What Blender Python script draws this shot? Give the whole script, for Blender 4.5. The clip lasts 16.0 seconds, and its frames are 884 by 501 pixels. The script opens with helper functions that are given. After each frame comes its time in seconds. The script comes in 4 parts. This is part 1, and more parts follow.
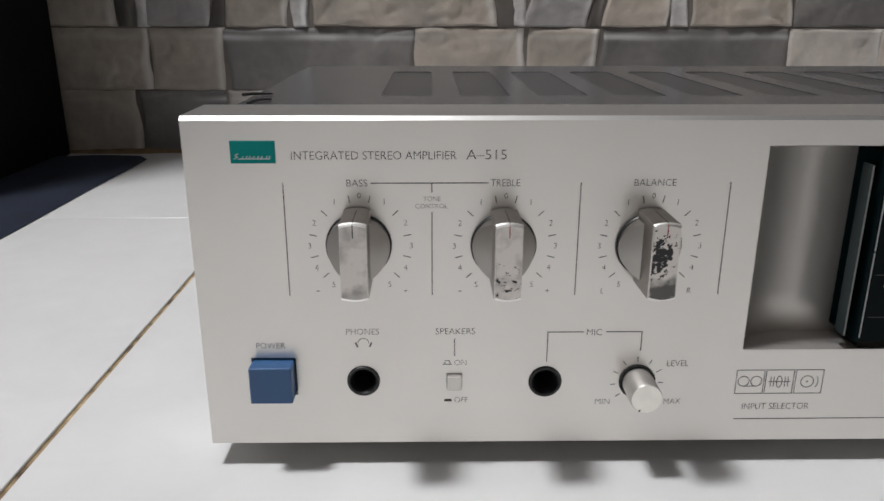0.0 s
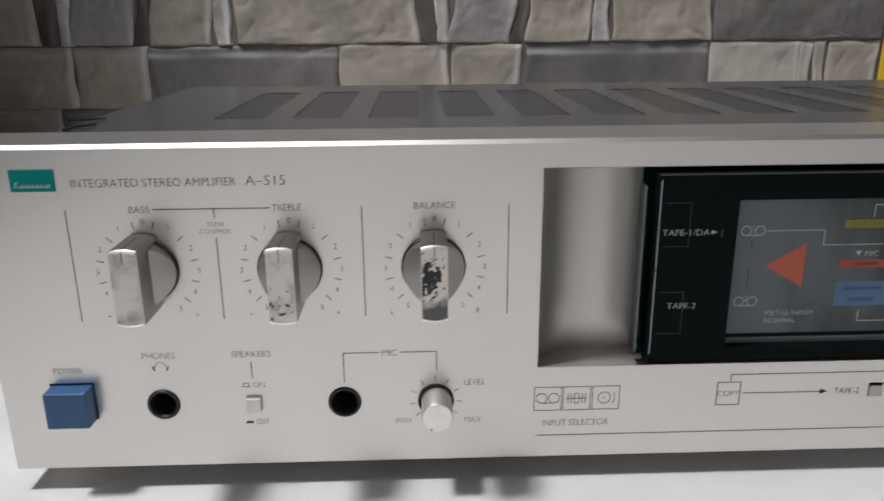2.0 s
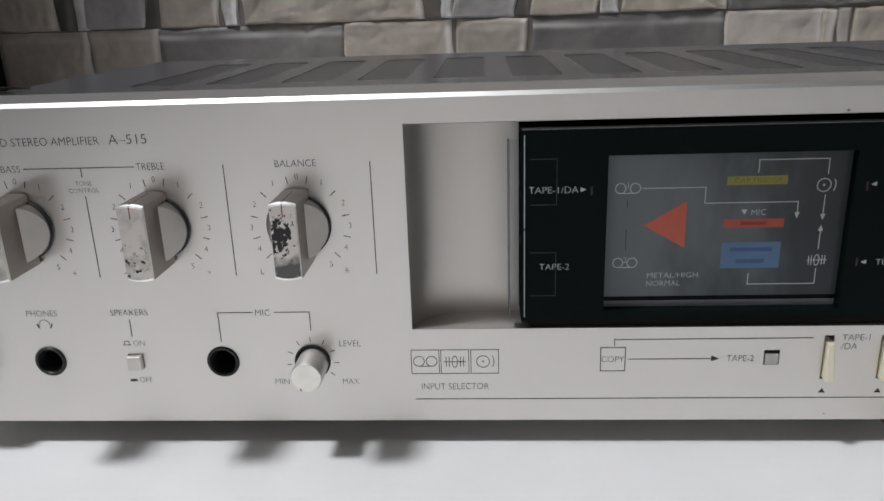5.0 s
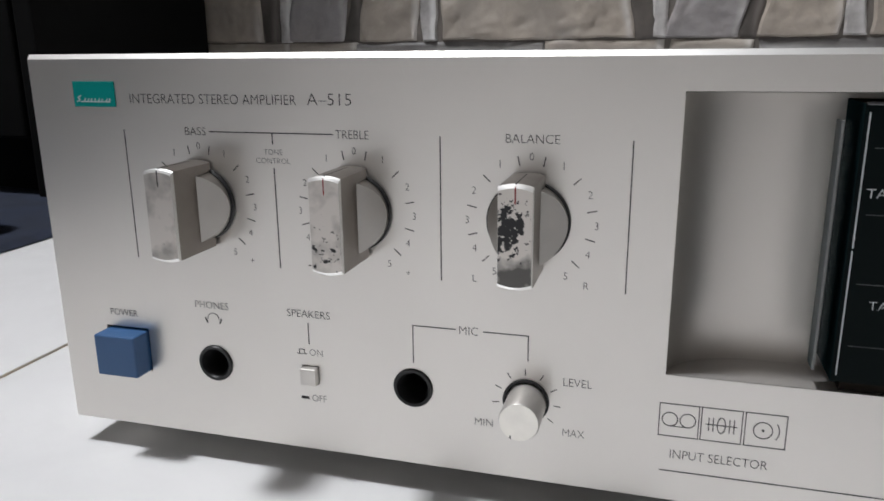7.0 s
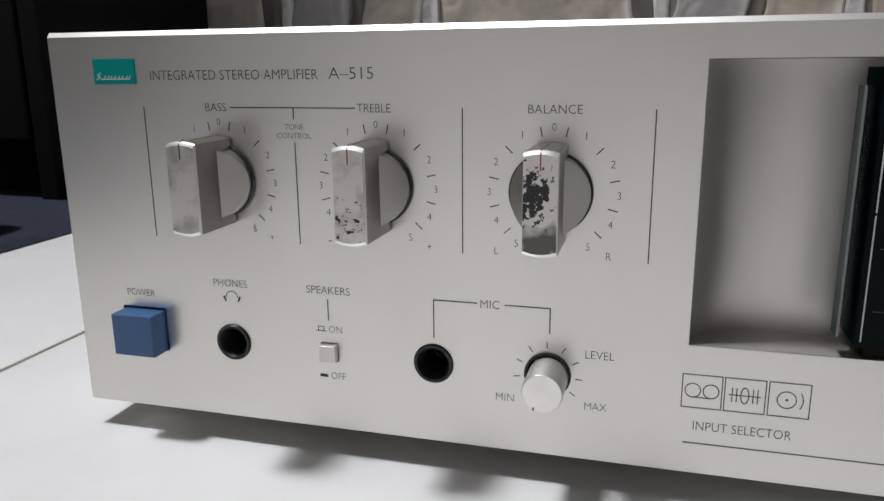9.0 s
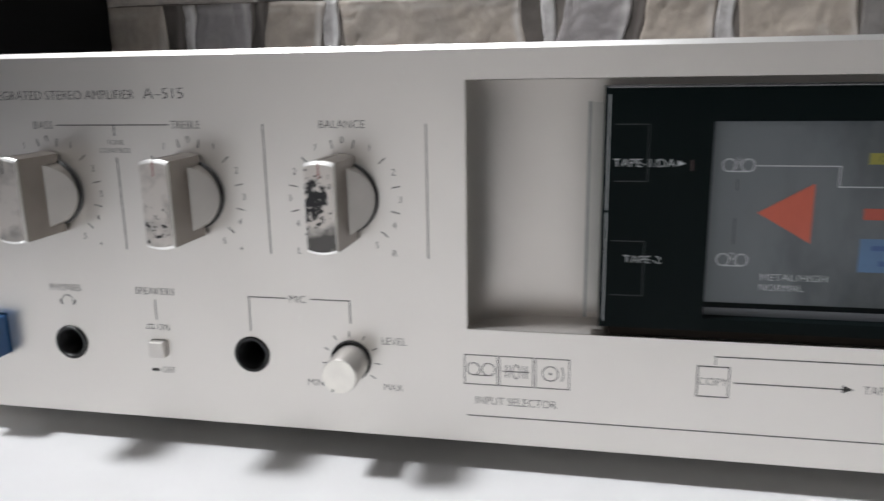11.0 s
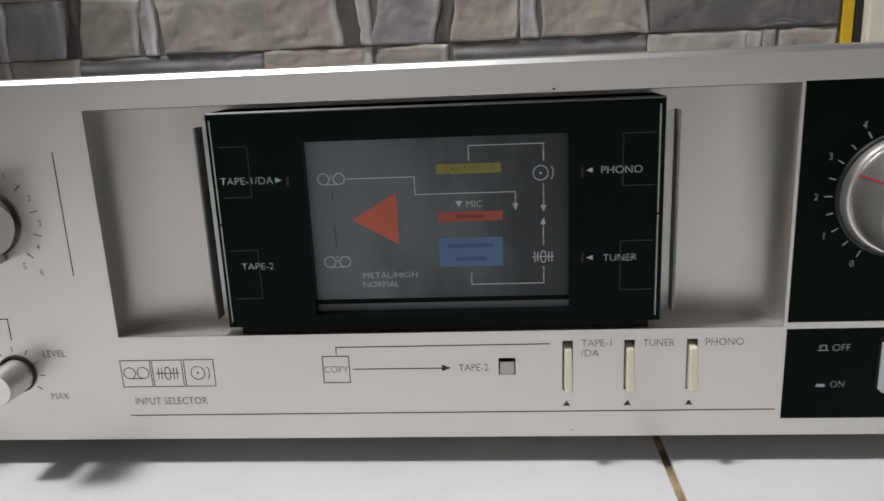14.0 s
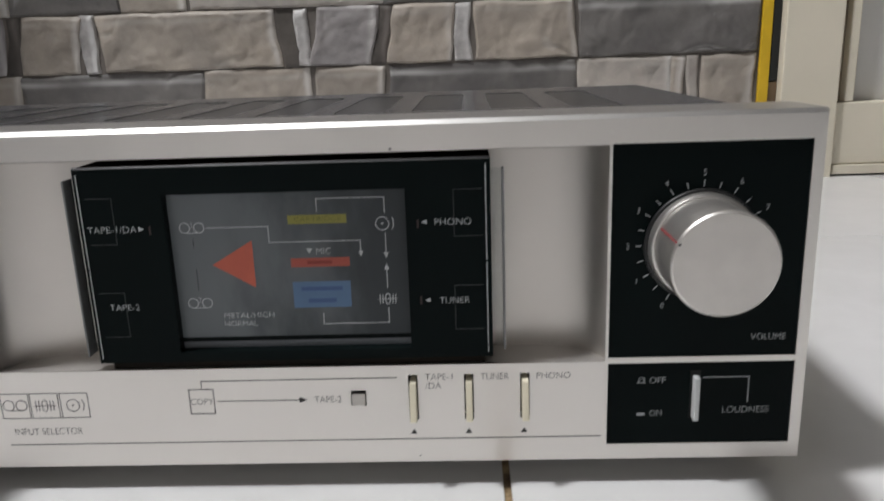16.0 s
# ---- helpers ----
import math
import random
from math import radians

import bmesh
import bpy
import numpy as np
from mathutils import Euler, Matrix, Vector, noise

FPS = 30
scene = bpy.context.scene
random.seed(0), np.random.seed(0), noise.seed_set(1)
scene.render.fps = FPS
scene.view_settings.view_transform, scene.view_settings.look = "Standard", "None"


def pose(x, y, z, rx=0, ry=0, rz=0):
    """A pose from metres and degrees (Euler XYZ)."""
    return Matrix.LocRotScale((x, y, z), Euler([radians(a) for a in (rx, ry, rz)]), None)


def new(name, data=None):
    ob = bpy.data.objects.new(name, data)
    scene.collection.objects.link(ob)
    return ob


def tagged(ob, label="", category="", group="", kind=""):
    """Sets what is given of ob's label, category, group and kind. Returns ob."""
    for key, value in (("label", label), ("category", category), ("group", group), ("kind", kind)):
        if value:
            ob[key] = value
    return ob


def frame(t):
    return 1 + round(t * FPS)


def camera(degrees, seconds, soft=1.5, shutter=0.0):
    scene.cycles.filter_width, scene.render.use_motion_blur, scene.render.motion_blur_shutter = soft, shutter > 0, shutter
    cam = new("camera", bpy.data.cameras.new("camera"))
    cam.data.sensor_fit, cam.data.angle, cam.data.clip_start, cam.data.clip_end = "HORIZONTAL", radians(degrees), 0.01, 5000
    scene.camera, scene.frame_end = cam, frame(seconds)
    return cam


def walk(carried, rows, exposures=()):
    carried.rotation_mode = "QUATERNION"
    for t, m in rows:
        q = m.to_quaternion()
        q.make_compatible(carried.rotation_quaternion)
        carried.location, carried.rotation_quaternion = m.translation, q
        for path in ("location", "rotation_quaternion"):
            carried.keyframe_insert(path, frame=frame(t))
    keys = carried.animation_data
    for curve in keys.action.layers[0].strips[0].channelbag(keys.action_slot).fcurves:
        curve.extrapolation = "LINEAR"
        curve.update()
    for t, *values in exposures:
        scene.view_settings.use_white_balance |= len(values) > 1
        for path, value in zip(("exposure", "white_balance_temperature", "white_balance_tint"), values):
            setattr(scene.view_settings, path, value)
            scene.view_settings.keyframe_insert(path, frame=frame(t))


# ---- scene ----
cam = camera(60.4, 16.0, soft=1.5, shutter=0.5)
# seconds, eye x, y, z, yaw, pitch, roll
ROWS = [
    (0.0, 0.0739, -0.2243, 0.1521, -0.84, -18.01, 0.07),
    (0.5, 0.0820, -0.2268, 0.1520, -0.87, -17.55, 0.02),
    (1.0, 0.0926, -0.2282, 0.1505, -0.99, -17.50, -0.06),
    (1.5, 0.1156, -0.2295, 0.1504, -1.65, -17.56, -0.14),
    (2.0, 0.1373, -0.2281, 0.1566, -1.69, -17.20, -0.48),
    (2.5, 0.1512, -0.2326, 0.1585, -1.89, -16.87, -0.47),
    (3.0, 0.1601, -0.2328, 0.1592, -1.67, -16.93, -0.29),
    (3.2, 0.1638, -0.2340, 0.1577, -1.55, -17.03, -0.44),
    (5.3, 0.2014, -0.2223, 0.1402, 4.25, -18.18, -1.65),
    (5.5, 0.1944, -0.2130, 0.1356, 4.80, -17.97, -1.36),
    (6.0, 0.1760, -0.1867, 0.1312, 10.04, -16.48, -1.97),
    (6.5, 0.1752, -0.1770, 0.1203, 14.50, -15.98, -1.04),
    (7.0, 0.1708, -0.1775, 0.1210, 16.11, -14.80, -0.51),
    (7.5, 0.1670, -0.1817, 0.1154, 16.32, -13.71, -0.05),
    (8.0, 0.1645, -0.1812, 0.1127, 16.18, -14.07, -0.45),
    (8.2, 0.1643, -0.1808, 0.1123, 16.06, -14.07, -0.54),
    (10.3, 0.1806, -0.1874, 0.1099, 14.61, -12.98, -0.55),
    (10.5, 0.1877, -0.1888, 0.1124, 14.07, -13.07, -0.68),
    (11.0, 0.2079, -0.1960, 0.1136, 11.31, -13.17, -0.91),
    (11.5, 0.2290, -0.1972, 0.1187, 9.51, -14.13, -2.12),
    (12.0, 0.2434, -0.1996, 0.1258, 8.49, -14.39, -2.36),
    (12.5, 0.2553, -0.2014, 0.1271, 6.85, -14.67, -2.20),
    (13.0, 0.2662, -0.1992, 0.1245, 5.63, -15.15, -2.88),
    (13.5, 0.2786, -0.2021, 0.1238, 4.77, -15.17, -2.73),
    (14.0, 0.2893, -0.2058, 0.1243, 4.38, -14.92, -2.57),
    (14.5, 0.2982, -0.2111, 0.1269, 4.16, -15.19, -2.64),
    (15.0, 0.3106, -0.2147, 0.1282, 3.43, -15.32, -2.68),
    (15.5, 0.3201, -0.2177, 0.1294, 3.03, -15.57, -2.50),
    (16.0, 0.3278, -0.2207, 0.1394, 2.25, -14.64, -1.99),
]
walk(cam, [(t, pose(x, y, z, 90 + pitch, 0, yaw) @ pose(0, 0, 0, 0, 0, roll)) for t, x, y, z, yaw, pitch, roll in ROWS],
     [(0.0, -0.08, 6538, 10), (2.0, -0.03, 6473, 10), (3.0, -0.03, 6356, 10), (5.5, 0.00, 6367, 10), (6.0, -0.10, 6367, 10), (6.5, 0.02, 6359, 10), (7.0, 0.07, 6394, 10), (8.0, 0.07, 6424, 10), (10.3, 0.15, 6405, 10), (11.0, 0.29, 6386, 10), (11.5, 0.38, 6367, 10), (12.0, 0.33, 6302, 10), (12.5, 0.14, 6378, 10), (13.0, -0.03, 6405, 10), (14.0, 0.00, 6485, 10), (15.0, 0.00, 6508, 10), (16.0, 0.00, 6549, 10)])

# ---- light ----
ROOM = (-1.7, 2.3, -2.7, 0.575, 2.8)          # x0, x1, y0, wall with the stones, ceiling
world = bpy.data.worlds.new("world")
world.use_nodes = True
scene.world = world
world.node_tree.nodes["Background"].inputs["Color"].default_value = (0.5, 0.55, 0.6, 1)
world.node_tree.nodes["Background"].inputs["Strength"].default_value = 0.3


def bulb(name, at, radius, watts, colour):
    lamp = bpy.data.lights.new(name, "POINT")
    lamp.shadow_soft_size, lamp.energy, lamp.color = radius, watts, colour
    ob = new(name, lamp)
    ob.location = at
    return ob


bulb("room_lamp_light", (-0.74, -0.22, 2.60), 0.16, 238, (0.97, 0.98, 1.0))
scene.view_settings.exposure = 0.0


# ---- materials ----
def material(name, colour, rough=0.5, metal=0.0, vary=0.0, scale=40.0, bump=0.0, bump_scale=400.0, vary_rough=0.0, random_tone=0.0, coat=0.0, emit=0.0, second=None, spec=0.5, brushed=0.0, mottle=0.0, pale=None):
    m = bpy.data.materials.new(name)
    m.use_nodes = True
    n, l = m.node_tree.nodes, m.node_tree.links
    b = n["Principled BSDF"]
    b.inputs["Base Color"].default_value = (*colour, 1)
    b.inputs["Roughness"].default_value = rough
    b.inputs["Metallic"].default_value = metal
    b.inputs["Specular IOR Level"].default_value = spec
    b.inputs["Coat Weight"].default_value = coat
    b.inputs["Coat Roughness"].default_value = 0.05
    if emit:
        b.inputs["Emission Color"].default_value = (*colour, 1)
        b.inputs["Emission Strength"].default_value = emit
    tc = n.new("ShaderNodeTexCoord")
    if brushed:
        tan = n.new("ShaderNodeTangent")
        tan.direction_type, tan.axis = "RADIAL", "X"
        b.inputs["Anisotropic"].default_value = brushed
        l.new(tan.outputs["Tangent"], b.inputs["Tangent"])
    if vary or second or random_tone:
        tex = n.new("ShaderNodeTexNoise")
        tex.inputs["Scale"].default_value, tex.inputs["Detail"].default_value = scale, 6
        l.new(tc.outputs["Object"], tex.inputs["Vector"])
        mix = n.new("ShaderNodeMix")
        mix.data_type = "RGBA"
        ramp = n.new("ShaderNodeMapRange")
        ramp.inputs["From Min"].default_value, ramp.inputs["From Max"].default_value = 0.35, 0.68
        l.new(tex.outputs["Fac"], ramp.inputs["Value"])
        l.new(ramp.outputs["Result"], mix.inputs["Factor"])
        dark = second or tuple(c * (1 - vary) for c in colour)
        mix.inputs["A"].default_value = (*dark, 1)
        mix.inputs["B"].default_value = (*colour, 1)
        out = mix.outputs["Result"]
        if mottle:
            fine = n.new("ShaderNodeTexNoise")
            fine.inputs["Scale"].default_value, fine.inputs["Detail"].default_value, fine.inputs["Roughness"].default_value = scale * 3.1, 6, 0.6
            fine.inputs["Distortion"].default_value = 1.2
            l.new(tc.outputs["Object"], fine.inputs["Vector"])
            tint = n.new("ShaderNodeMapRange")
            tint.inputs["From Min"].default_value, tint.inputs["From Max"].default_value = 0.32, 0.70
            tint.inputs["To Min"].default_value, tint.inputs["To Max"].default_value = 1 - mottle, 1 + mottle
            l.new(fine.outputs["Fac"], tint.inputs["Value"])
            spot = n.new("ShaderNodeHueSaturation")
            l.new(out, spot.inputs["Color"])
            l.new(tint.outputs["Result"], spot.inputs["Value"])
            out = spot.outputs["Color"]
        if random_tone:
            info = n.new("ShaderNodeObjectInfo")
            tone = n.new("ShaderNodeMapRange")
            tone.inputs["To Min"].default_value, tone.inputs["To Max"].default_value = 1 - random_tone, 1 + random_tone
            l.new(info.outputs["Random"], tone.inputs["Value"])
            hsv = n.new("ShaderNodeHueSaturation")
            l.new(out, hsv.inputs["Color"])
            l.new(tone.outputs["Result"], hsv.inputs["Value"])
            out = hsv.outputs["Color"]
        # highlights printed on the facing, painted as light into the stone colour
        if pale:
            highlight = n.new("ShaderNodeAttribute")
            highlight.attribute_name = "edge_highlight"
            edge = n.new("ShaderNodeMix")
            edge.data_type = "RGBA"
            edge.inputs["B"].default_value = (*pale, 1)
            l.new(highlight.outputs["Fac"], edge.inputs["Factor"])
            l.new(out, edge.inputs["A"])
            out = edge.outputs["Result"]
        l.new(out, b.inputs["Base Color"])
        if vary_rough:
            rr = n.new("ShaderNodeMapRange")
            rr.inputs["To Min"].default_value, rr.inputs["To Max"].default_value = rough + vary_rough, rough - vary_rough
            l.new(tex.outputs["Fac"], rr.inputs["Value"])
            l.new(rr.outputs["Result"], b.inputs["Roughness"])
    if bump:
        t2 = n.new("ShaderNodeTexNoise")
        t2.inputs["Scale"].default_value, t2.inputs["Detail"].default_value = bump_scale, 4
        l.new(tc.outputs["Object"], t2.inputs["Vector"])
        bm_ = n.new("ShaderNodeBump")
        bm_.inputs["Strength"].default_value, bm_.inputs["Distance"].default_value = bump, 0.001
        l.new(t2.outputs["Fac"], bm_.inputs["Height"])
        l.new(bm_.outputs["Normal"], b.inputs["Normal"])
    return m


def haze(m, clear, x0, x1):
    """Uneven reflected sheen painted into a window's colour, brightest about x0 and fading towards x1."""
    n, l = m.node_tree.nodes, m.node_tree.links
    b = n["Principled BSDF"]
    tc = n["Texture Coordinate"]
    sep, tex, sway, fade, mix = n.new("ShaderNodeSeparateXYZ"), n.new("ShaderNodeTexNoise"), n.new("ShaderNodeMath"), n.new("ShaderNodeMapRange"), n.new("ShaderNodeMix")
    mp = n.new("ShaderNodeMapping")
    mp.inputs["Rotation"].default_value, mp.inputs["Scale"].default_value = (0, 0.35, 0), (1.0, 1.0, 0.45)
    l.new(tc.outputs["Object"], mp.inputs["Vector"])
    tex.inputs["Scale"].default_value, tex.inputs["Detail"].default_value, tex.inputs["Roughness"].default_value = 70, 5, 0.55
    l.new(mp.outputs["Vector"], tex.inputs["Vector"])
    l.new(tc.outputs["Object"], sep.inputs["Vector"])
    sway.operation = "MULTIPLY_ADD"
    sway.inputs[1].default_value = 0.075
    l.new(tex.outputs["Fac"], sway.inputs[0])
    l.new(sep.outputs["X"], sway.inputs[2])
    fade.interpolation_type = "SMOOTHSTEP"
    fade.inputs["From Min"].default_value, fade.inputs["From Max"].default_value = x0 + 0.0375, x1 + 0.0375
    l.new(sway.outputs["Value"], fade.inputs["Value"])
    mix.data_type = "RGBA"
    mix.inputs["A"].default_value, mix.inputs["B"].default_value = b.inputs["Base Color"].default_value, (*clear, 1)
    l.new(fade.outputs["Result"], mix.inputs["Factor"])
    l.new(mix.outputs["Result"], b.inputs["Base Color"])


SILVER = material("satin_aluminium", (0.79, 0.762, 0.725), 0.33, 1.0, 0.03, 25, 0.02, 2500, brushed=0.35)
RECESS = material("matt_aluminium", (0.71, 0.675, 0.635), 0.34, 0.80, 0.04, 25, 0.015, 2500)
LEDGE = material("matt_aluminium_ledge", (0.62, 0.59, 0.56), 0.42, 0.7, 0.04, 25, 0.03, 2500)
# brighter copy of the panel aluminium, edge highlights partly put into its colour
SILVER_EDGE = material("bright_edge_aluminium", (0.90, 0.89, 0.87), 0.38, 1.0, 0.04, 60)
# panel top: darker aluminium copy, how light falls there is in the colour
SILVER_TOP = material("dimmed_aluminium_top", (0.50, 0.485, 0.47), 0.36, 0.85, 0.04, 30, 0.03, 2000)
# darker aluminium copies: shade on grip sides and discs put into the colour
KNOB_SHADE = material("shaded_side_aluminium", (0.34, 0.308, 0.282), 0.36, 1.0, 0.10, 120, 0.05, 2000, 0.06)
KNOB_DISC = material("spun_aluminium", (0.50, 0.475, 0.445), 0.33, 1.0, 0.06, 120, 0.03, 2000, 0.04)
VOLUME = material("turned_aluminium_side", (0.84, 0.81, 0.775), 0.36, 0.92, 0.06, 120, 0.02, 2000, 0.04)
KNOB_FACE = material("turned_aluminium", (0.72, 0.69, 0.655), 0.42, 0.8, 0.06, 120, 0.03, 2000, 0.04)
# level knob's face: paler copy, its bright reflection put into the colour
LEVEL_CAP = material("pale_aluminium", (0.93, 0.90, 0.84), 0.36, 1.0, 0.08, 200, 0.03, 2000)
BLACK = material("black_plastic", (0.012, 0.012, 0.013), 0.45, 0, 0.2, 80)
HOLE = material("dark_inside", (0.004, 0.004, 0.004), 0.8)
# matt brownish black for the display block's top and foot
MATT_BLACK = material("matt_black_top", (0.022, 0.018, 0.015), 0.95, spec=0.0)
GLASS = material("black_acrylic", (0.0035, 0.0068, 0.0070), 0.12, 0, 0.1, 30, spec=0.055)
# metallic tone that carries the lamp's highlight on the acrylic edge
EDGE = material("polished_acrylic_edge", (0.13, 0.13, 0.135), 0.24, 0.95)
INK = material("black_ink", (0.035, 0.033, 0.032), 0.6)
WHITE_INK = material("white_ink", (0.50, 0.52, 0.53), 0.5)
GREY_INK = material("dim_grey_ink", (0.026, 0.030, 0.032), 0.5)
RED_INK = material("red_ink", (0.42, 0.025, 0.035), 0.5)
DARK_RED = material("dark_red_ink", (0.26, 0.02, 0.02), 0.5)
FADED = material("faded_ink", (0.13, 0.125, 0.12), 0.6)
TEAL = material("teal_enamel", (0.0, 0.235, 0.215), 0.45, spec=0.15)
BLUE = material("blue_plastic", (0.036, 0.105, 0.245), 0.42, 0, 0.10, 70, 0.05, 900)
CREAM = material("cream_plastic", (0.88, 0.82, 0.64), 0.4, 0, 0.06, 90)
LEVER = material("grey_white_plastic", (0.66, 0.68, 0.68), 0.4, 0, 0.05, 90)
COVER = material("grey_metal_cover", (0.062, 0.062, 0.067), 0.24, 0.0, 0.12, 18, 0.012, 900, 0.03, spec=0.9)
VENT = material("vent_black", (0.028, 0.030, 0.033), 0.28, 0, 0.2, 60, spec=0.6)
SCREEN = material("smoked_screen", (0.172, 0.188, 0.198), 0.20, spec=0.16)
# the room's reflection on the window, painted as a fading pale tone
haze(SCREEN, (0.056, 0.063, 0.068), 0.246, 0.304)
SCREEN_BAR = material("grey_bar", (0.15, 0.160, 0.175), 0.4)
ORANGE = material("orange_lamp_window", (0.58, 0.120, 0.070), 0.4, 0, 0.08, 200)
YELLOW_WIN = material("yellow_lamp_window", (0.29, 0.27, 0.050), 0.4, 0, 0.08, 200)
RED_WIN = material("red_lamp_window", (0.44, 0.085, 0.055), 0.4, 0, 0.08, 200)
BLUE_WIN = material("blue_lamp_window", (0.095, 0.18, 0.32), 0.4, 0, 0.08, 200)
TILE = material("glazed_white_tile", (0.722, 0.722, 0.722), 0.22, 0, 0.09, 9, 0.02, 60, 0.06, mottle=0.02)
GROUT = material("stained_grout", (0.46, 0.335, 0.18), 0.9, 0, 0.6, 130, 0.6, 900, second=(0.085, 0.05, 0.028))
WALL = material("dark_joint", (0.17, 0.15, 0.133), 0.8, 0, 0.35, 25, 0.4, 90)
PAINT = material("white_wall_paint", (0.66, 0.65, 0.63), 0.8, 0, 0.08, 3)
# tones of unseen walls and ceiling, chosen for bounce and reflections
SOUTH = material("unseen_wall_grey", (0.32, 0.31, 0.30), 0.8, 0, 0.08, 3)
CEIL = material("unseen_ceiling_grey", (0.21, 0.205, 0.20), 0.8, 0, 0.08, 3)
DIM = material("unseen_wall_brown", (0.045, 0.038, 0.033), 0.7, 0, 0.2, 3)
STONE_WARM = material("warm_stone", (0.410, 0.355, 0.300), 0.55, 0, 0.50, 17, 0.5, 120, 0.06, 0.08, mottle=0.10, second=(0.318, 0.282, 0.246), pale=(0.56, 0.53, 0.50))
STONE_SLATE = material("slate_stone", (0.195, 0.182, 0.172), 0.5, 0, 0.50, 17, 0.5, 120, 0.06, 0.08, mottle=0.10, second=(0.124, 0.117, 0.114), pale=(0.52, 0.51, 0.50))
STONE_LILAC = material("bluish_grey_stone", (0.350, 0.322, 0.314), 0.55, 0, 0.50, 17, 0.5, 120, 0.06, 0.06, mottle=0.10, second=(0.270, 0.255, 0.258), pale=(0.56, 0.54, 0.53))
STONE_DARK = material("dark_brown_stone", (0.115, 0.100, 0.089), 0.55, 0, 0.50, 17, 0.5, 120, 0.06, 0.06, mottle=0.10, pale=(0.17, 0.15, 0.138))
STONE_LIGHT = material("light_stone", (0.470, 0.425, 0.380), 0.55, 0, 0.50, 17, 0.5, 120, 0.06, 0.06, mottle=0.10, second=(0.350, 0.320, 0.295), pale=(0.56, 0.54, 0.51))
# narrow pale stones; the white glint on them is put into the colour
STONE_GLINT = material("pale_glint_stone", (0.62, 0.60, 0.59), 0.5, 0, 0.5, 45, 0.5, 120, 0.06, 0.06, mottle=0.10, second=(0.34, 0.32, 0.31), pale=(0.66, 0.65, 0.64))
CREAM_PAINT = material("cream_door_paint", (0.78, 0.72, 0.59), 0.5, 0, 0.06, 12, 0.1, 200)
DOOR_WHITE = material("white_door_panel", (0.72, 0.71, 0.68), 0.5, 0, 0.05, 10)
BROWN = material("brown_dirt_wood", (0.20, 0.13, 0.07), 0.7, 0, 0.4, 60)
GROOVE = material("brown_groove_paint", (0.46, 0.40, 0.31), 0.7, 0, 0.5, 45, second=(0.20, 0.13, 0.07))
YELLOW = material("yellow_plastic_strip", (0.75, 0.48, 0.02), 0.45, 0, 0.12, 50)
RUBBER = material("black_rubber", (0.008, 0.009, 0.009), 0.6)
NAVY = material("navy_cloth", (0.007, 0.013, 0.032), 0.95, 0, 0.4, 60, 0.5, 1200)
DARK_WOOD = material("black_cabinet", (0.003, 0.003, 0.003), 0.7, 0, 0.4, 8, spec=0.15)
BAG = material("black_fabric", (0.006, 0.007, 0.008), 0.95, 0, 0.4, 60, 0.4, 900, spec=0.1)
GREY_CLOTH = material("grey_fabric", (0.16, 0.17, 0.18), 0.9, 0, 0.3, 80, 0.4, 900)


def clear_sheet(name, tint, gloss):
    """Thin smoky acrylic: straight through, with a faint gloss of its own."""
    m = bpy.data.materials.new(name)
    m.use_nodes = True
    n, l = m.node_tree.nodes, m.node_tree.links
    n.remove(n["Principled BSDF"])
    see, shine, mix = n.new("ShaderNodeBsdfTransparent"), n.new("ShaderNodeBsdfGlossy"), n.new("ShaderNodeMixShader")
    see.inputs["Color"].default_value = (*tint, 1)
    shine.inputs["Roughness"].default_value = 0.2
    mix.inputs["Fac"].default_value = gloss
    l.new(see.outputs["BSDF"], mix.inputs[1])
    l.new(shine.outputs["BSDF"], mix.inputs[2])
    l.new(mix.outputs["Shader"], n["Material Output"].inputs["Surface"])
    return m


STRIP = clear_sheet("smoky_acrylic", (0.93, 0.94, 0.94), 0.02)
STRIP_EDGE = material("dark_teal_acrylic", (0.020, 0.030, 0.032), 0.4, 0, 0.1, 60, spec=0.15)
# front and inner strip faces: lighter copy, their reflections put into the colour
STRIP_BRIGHT = material("bright_face_acrylic", (0.21, 0.213, 0.212), 0.4, 0, 0.15, 200)
BLOCK_SIDE = material("dark_teal_side", (0.0045, 0.0105, 0.0115), 0.8, spec=0.0)


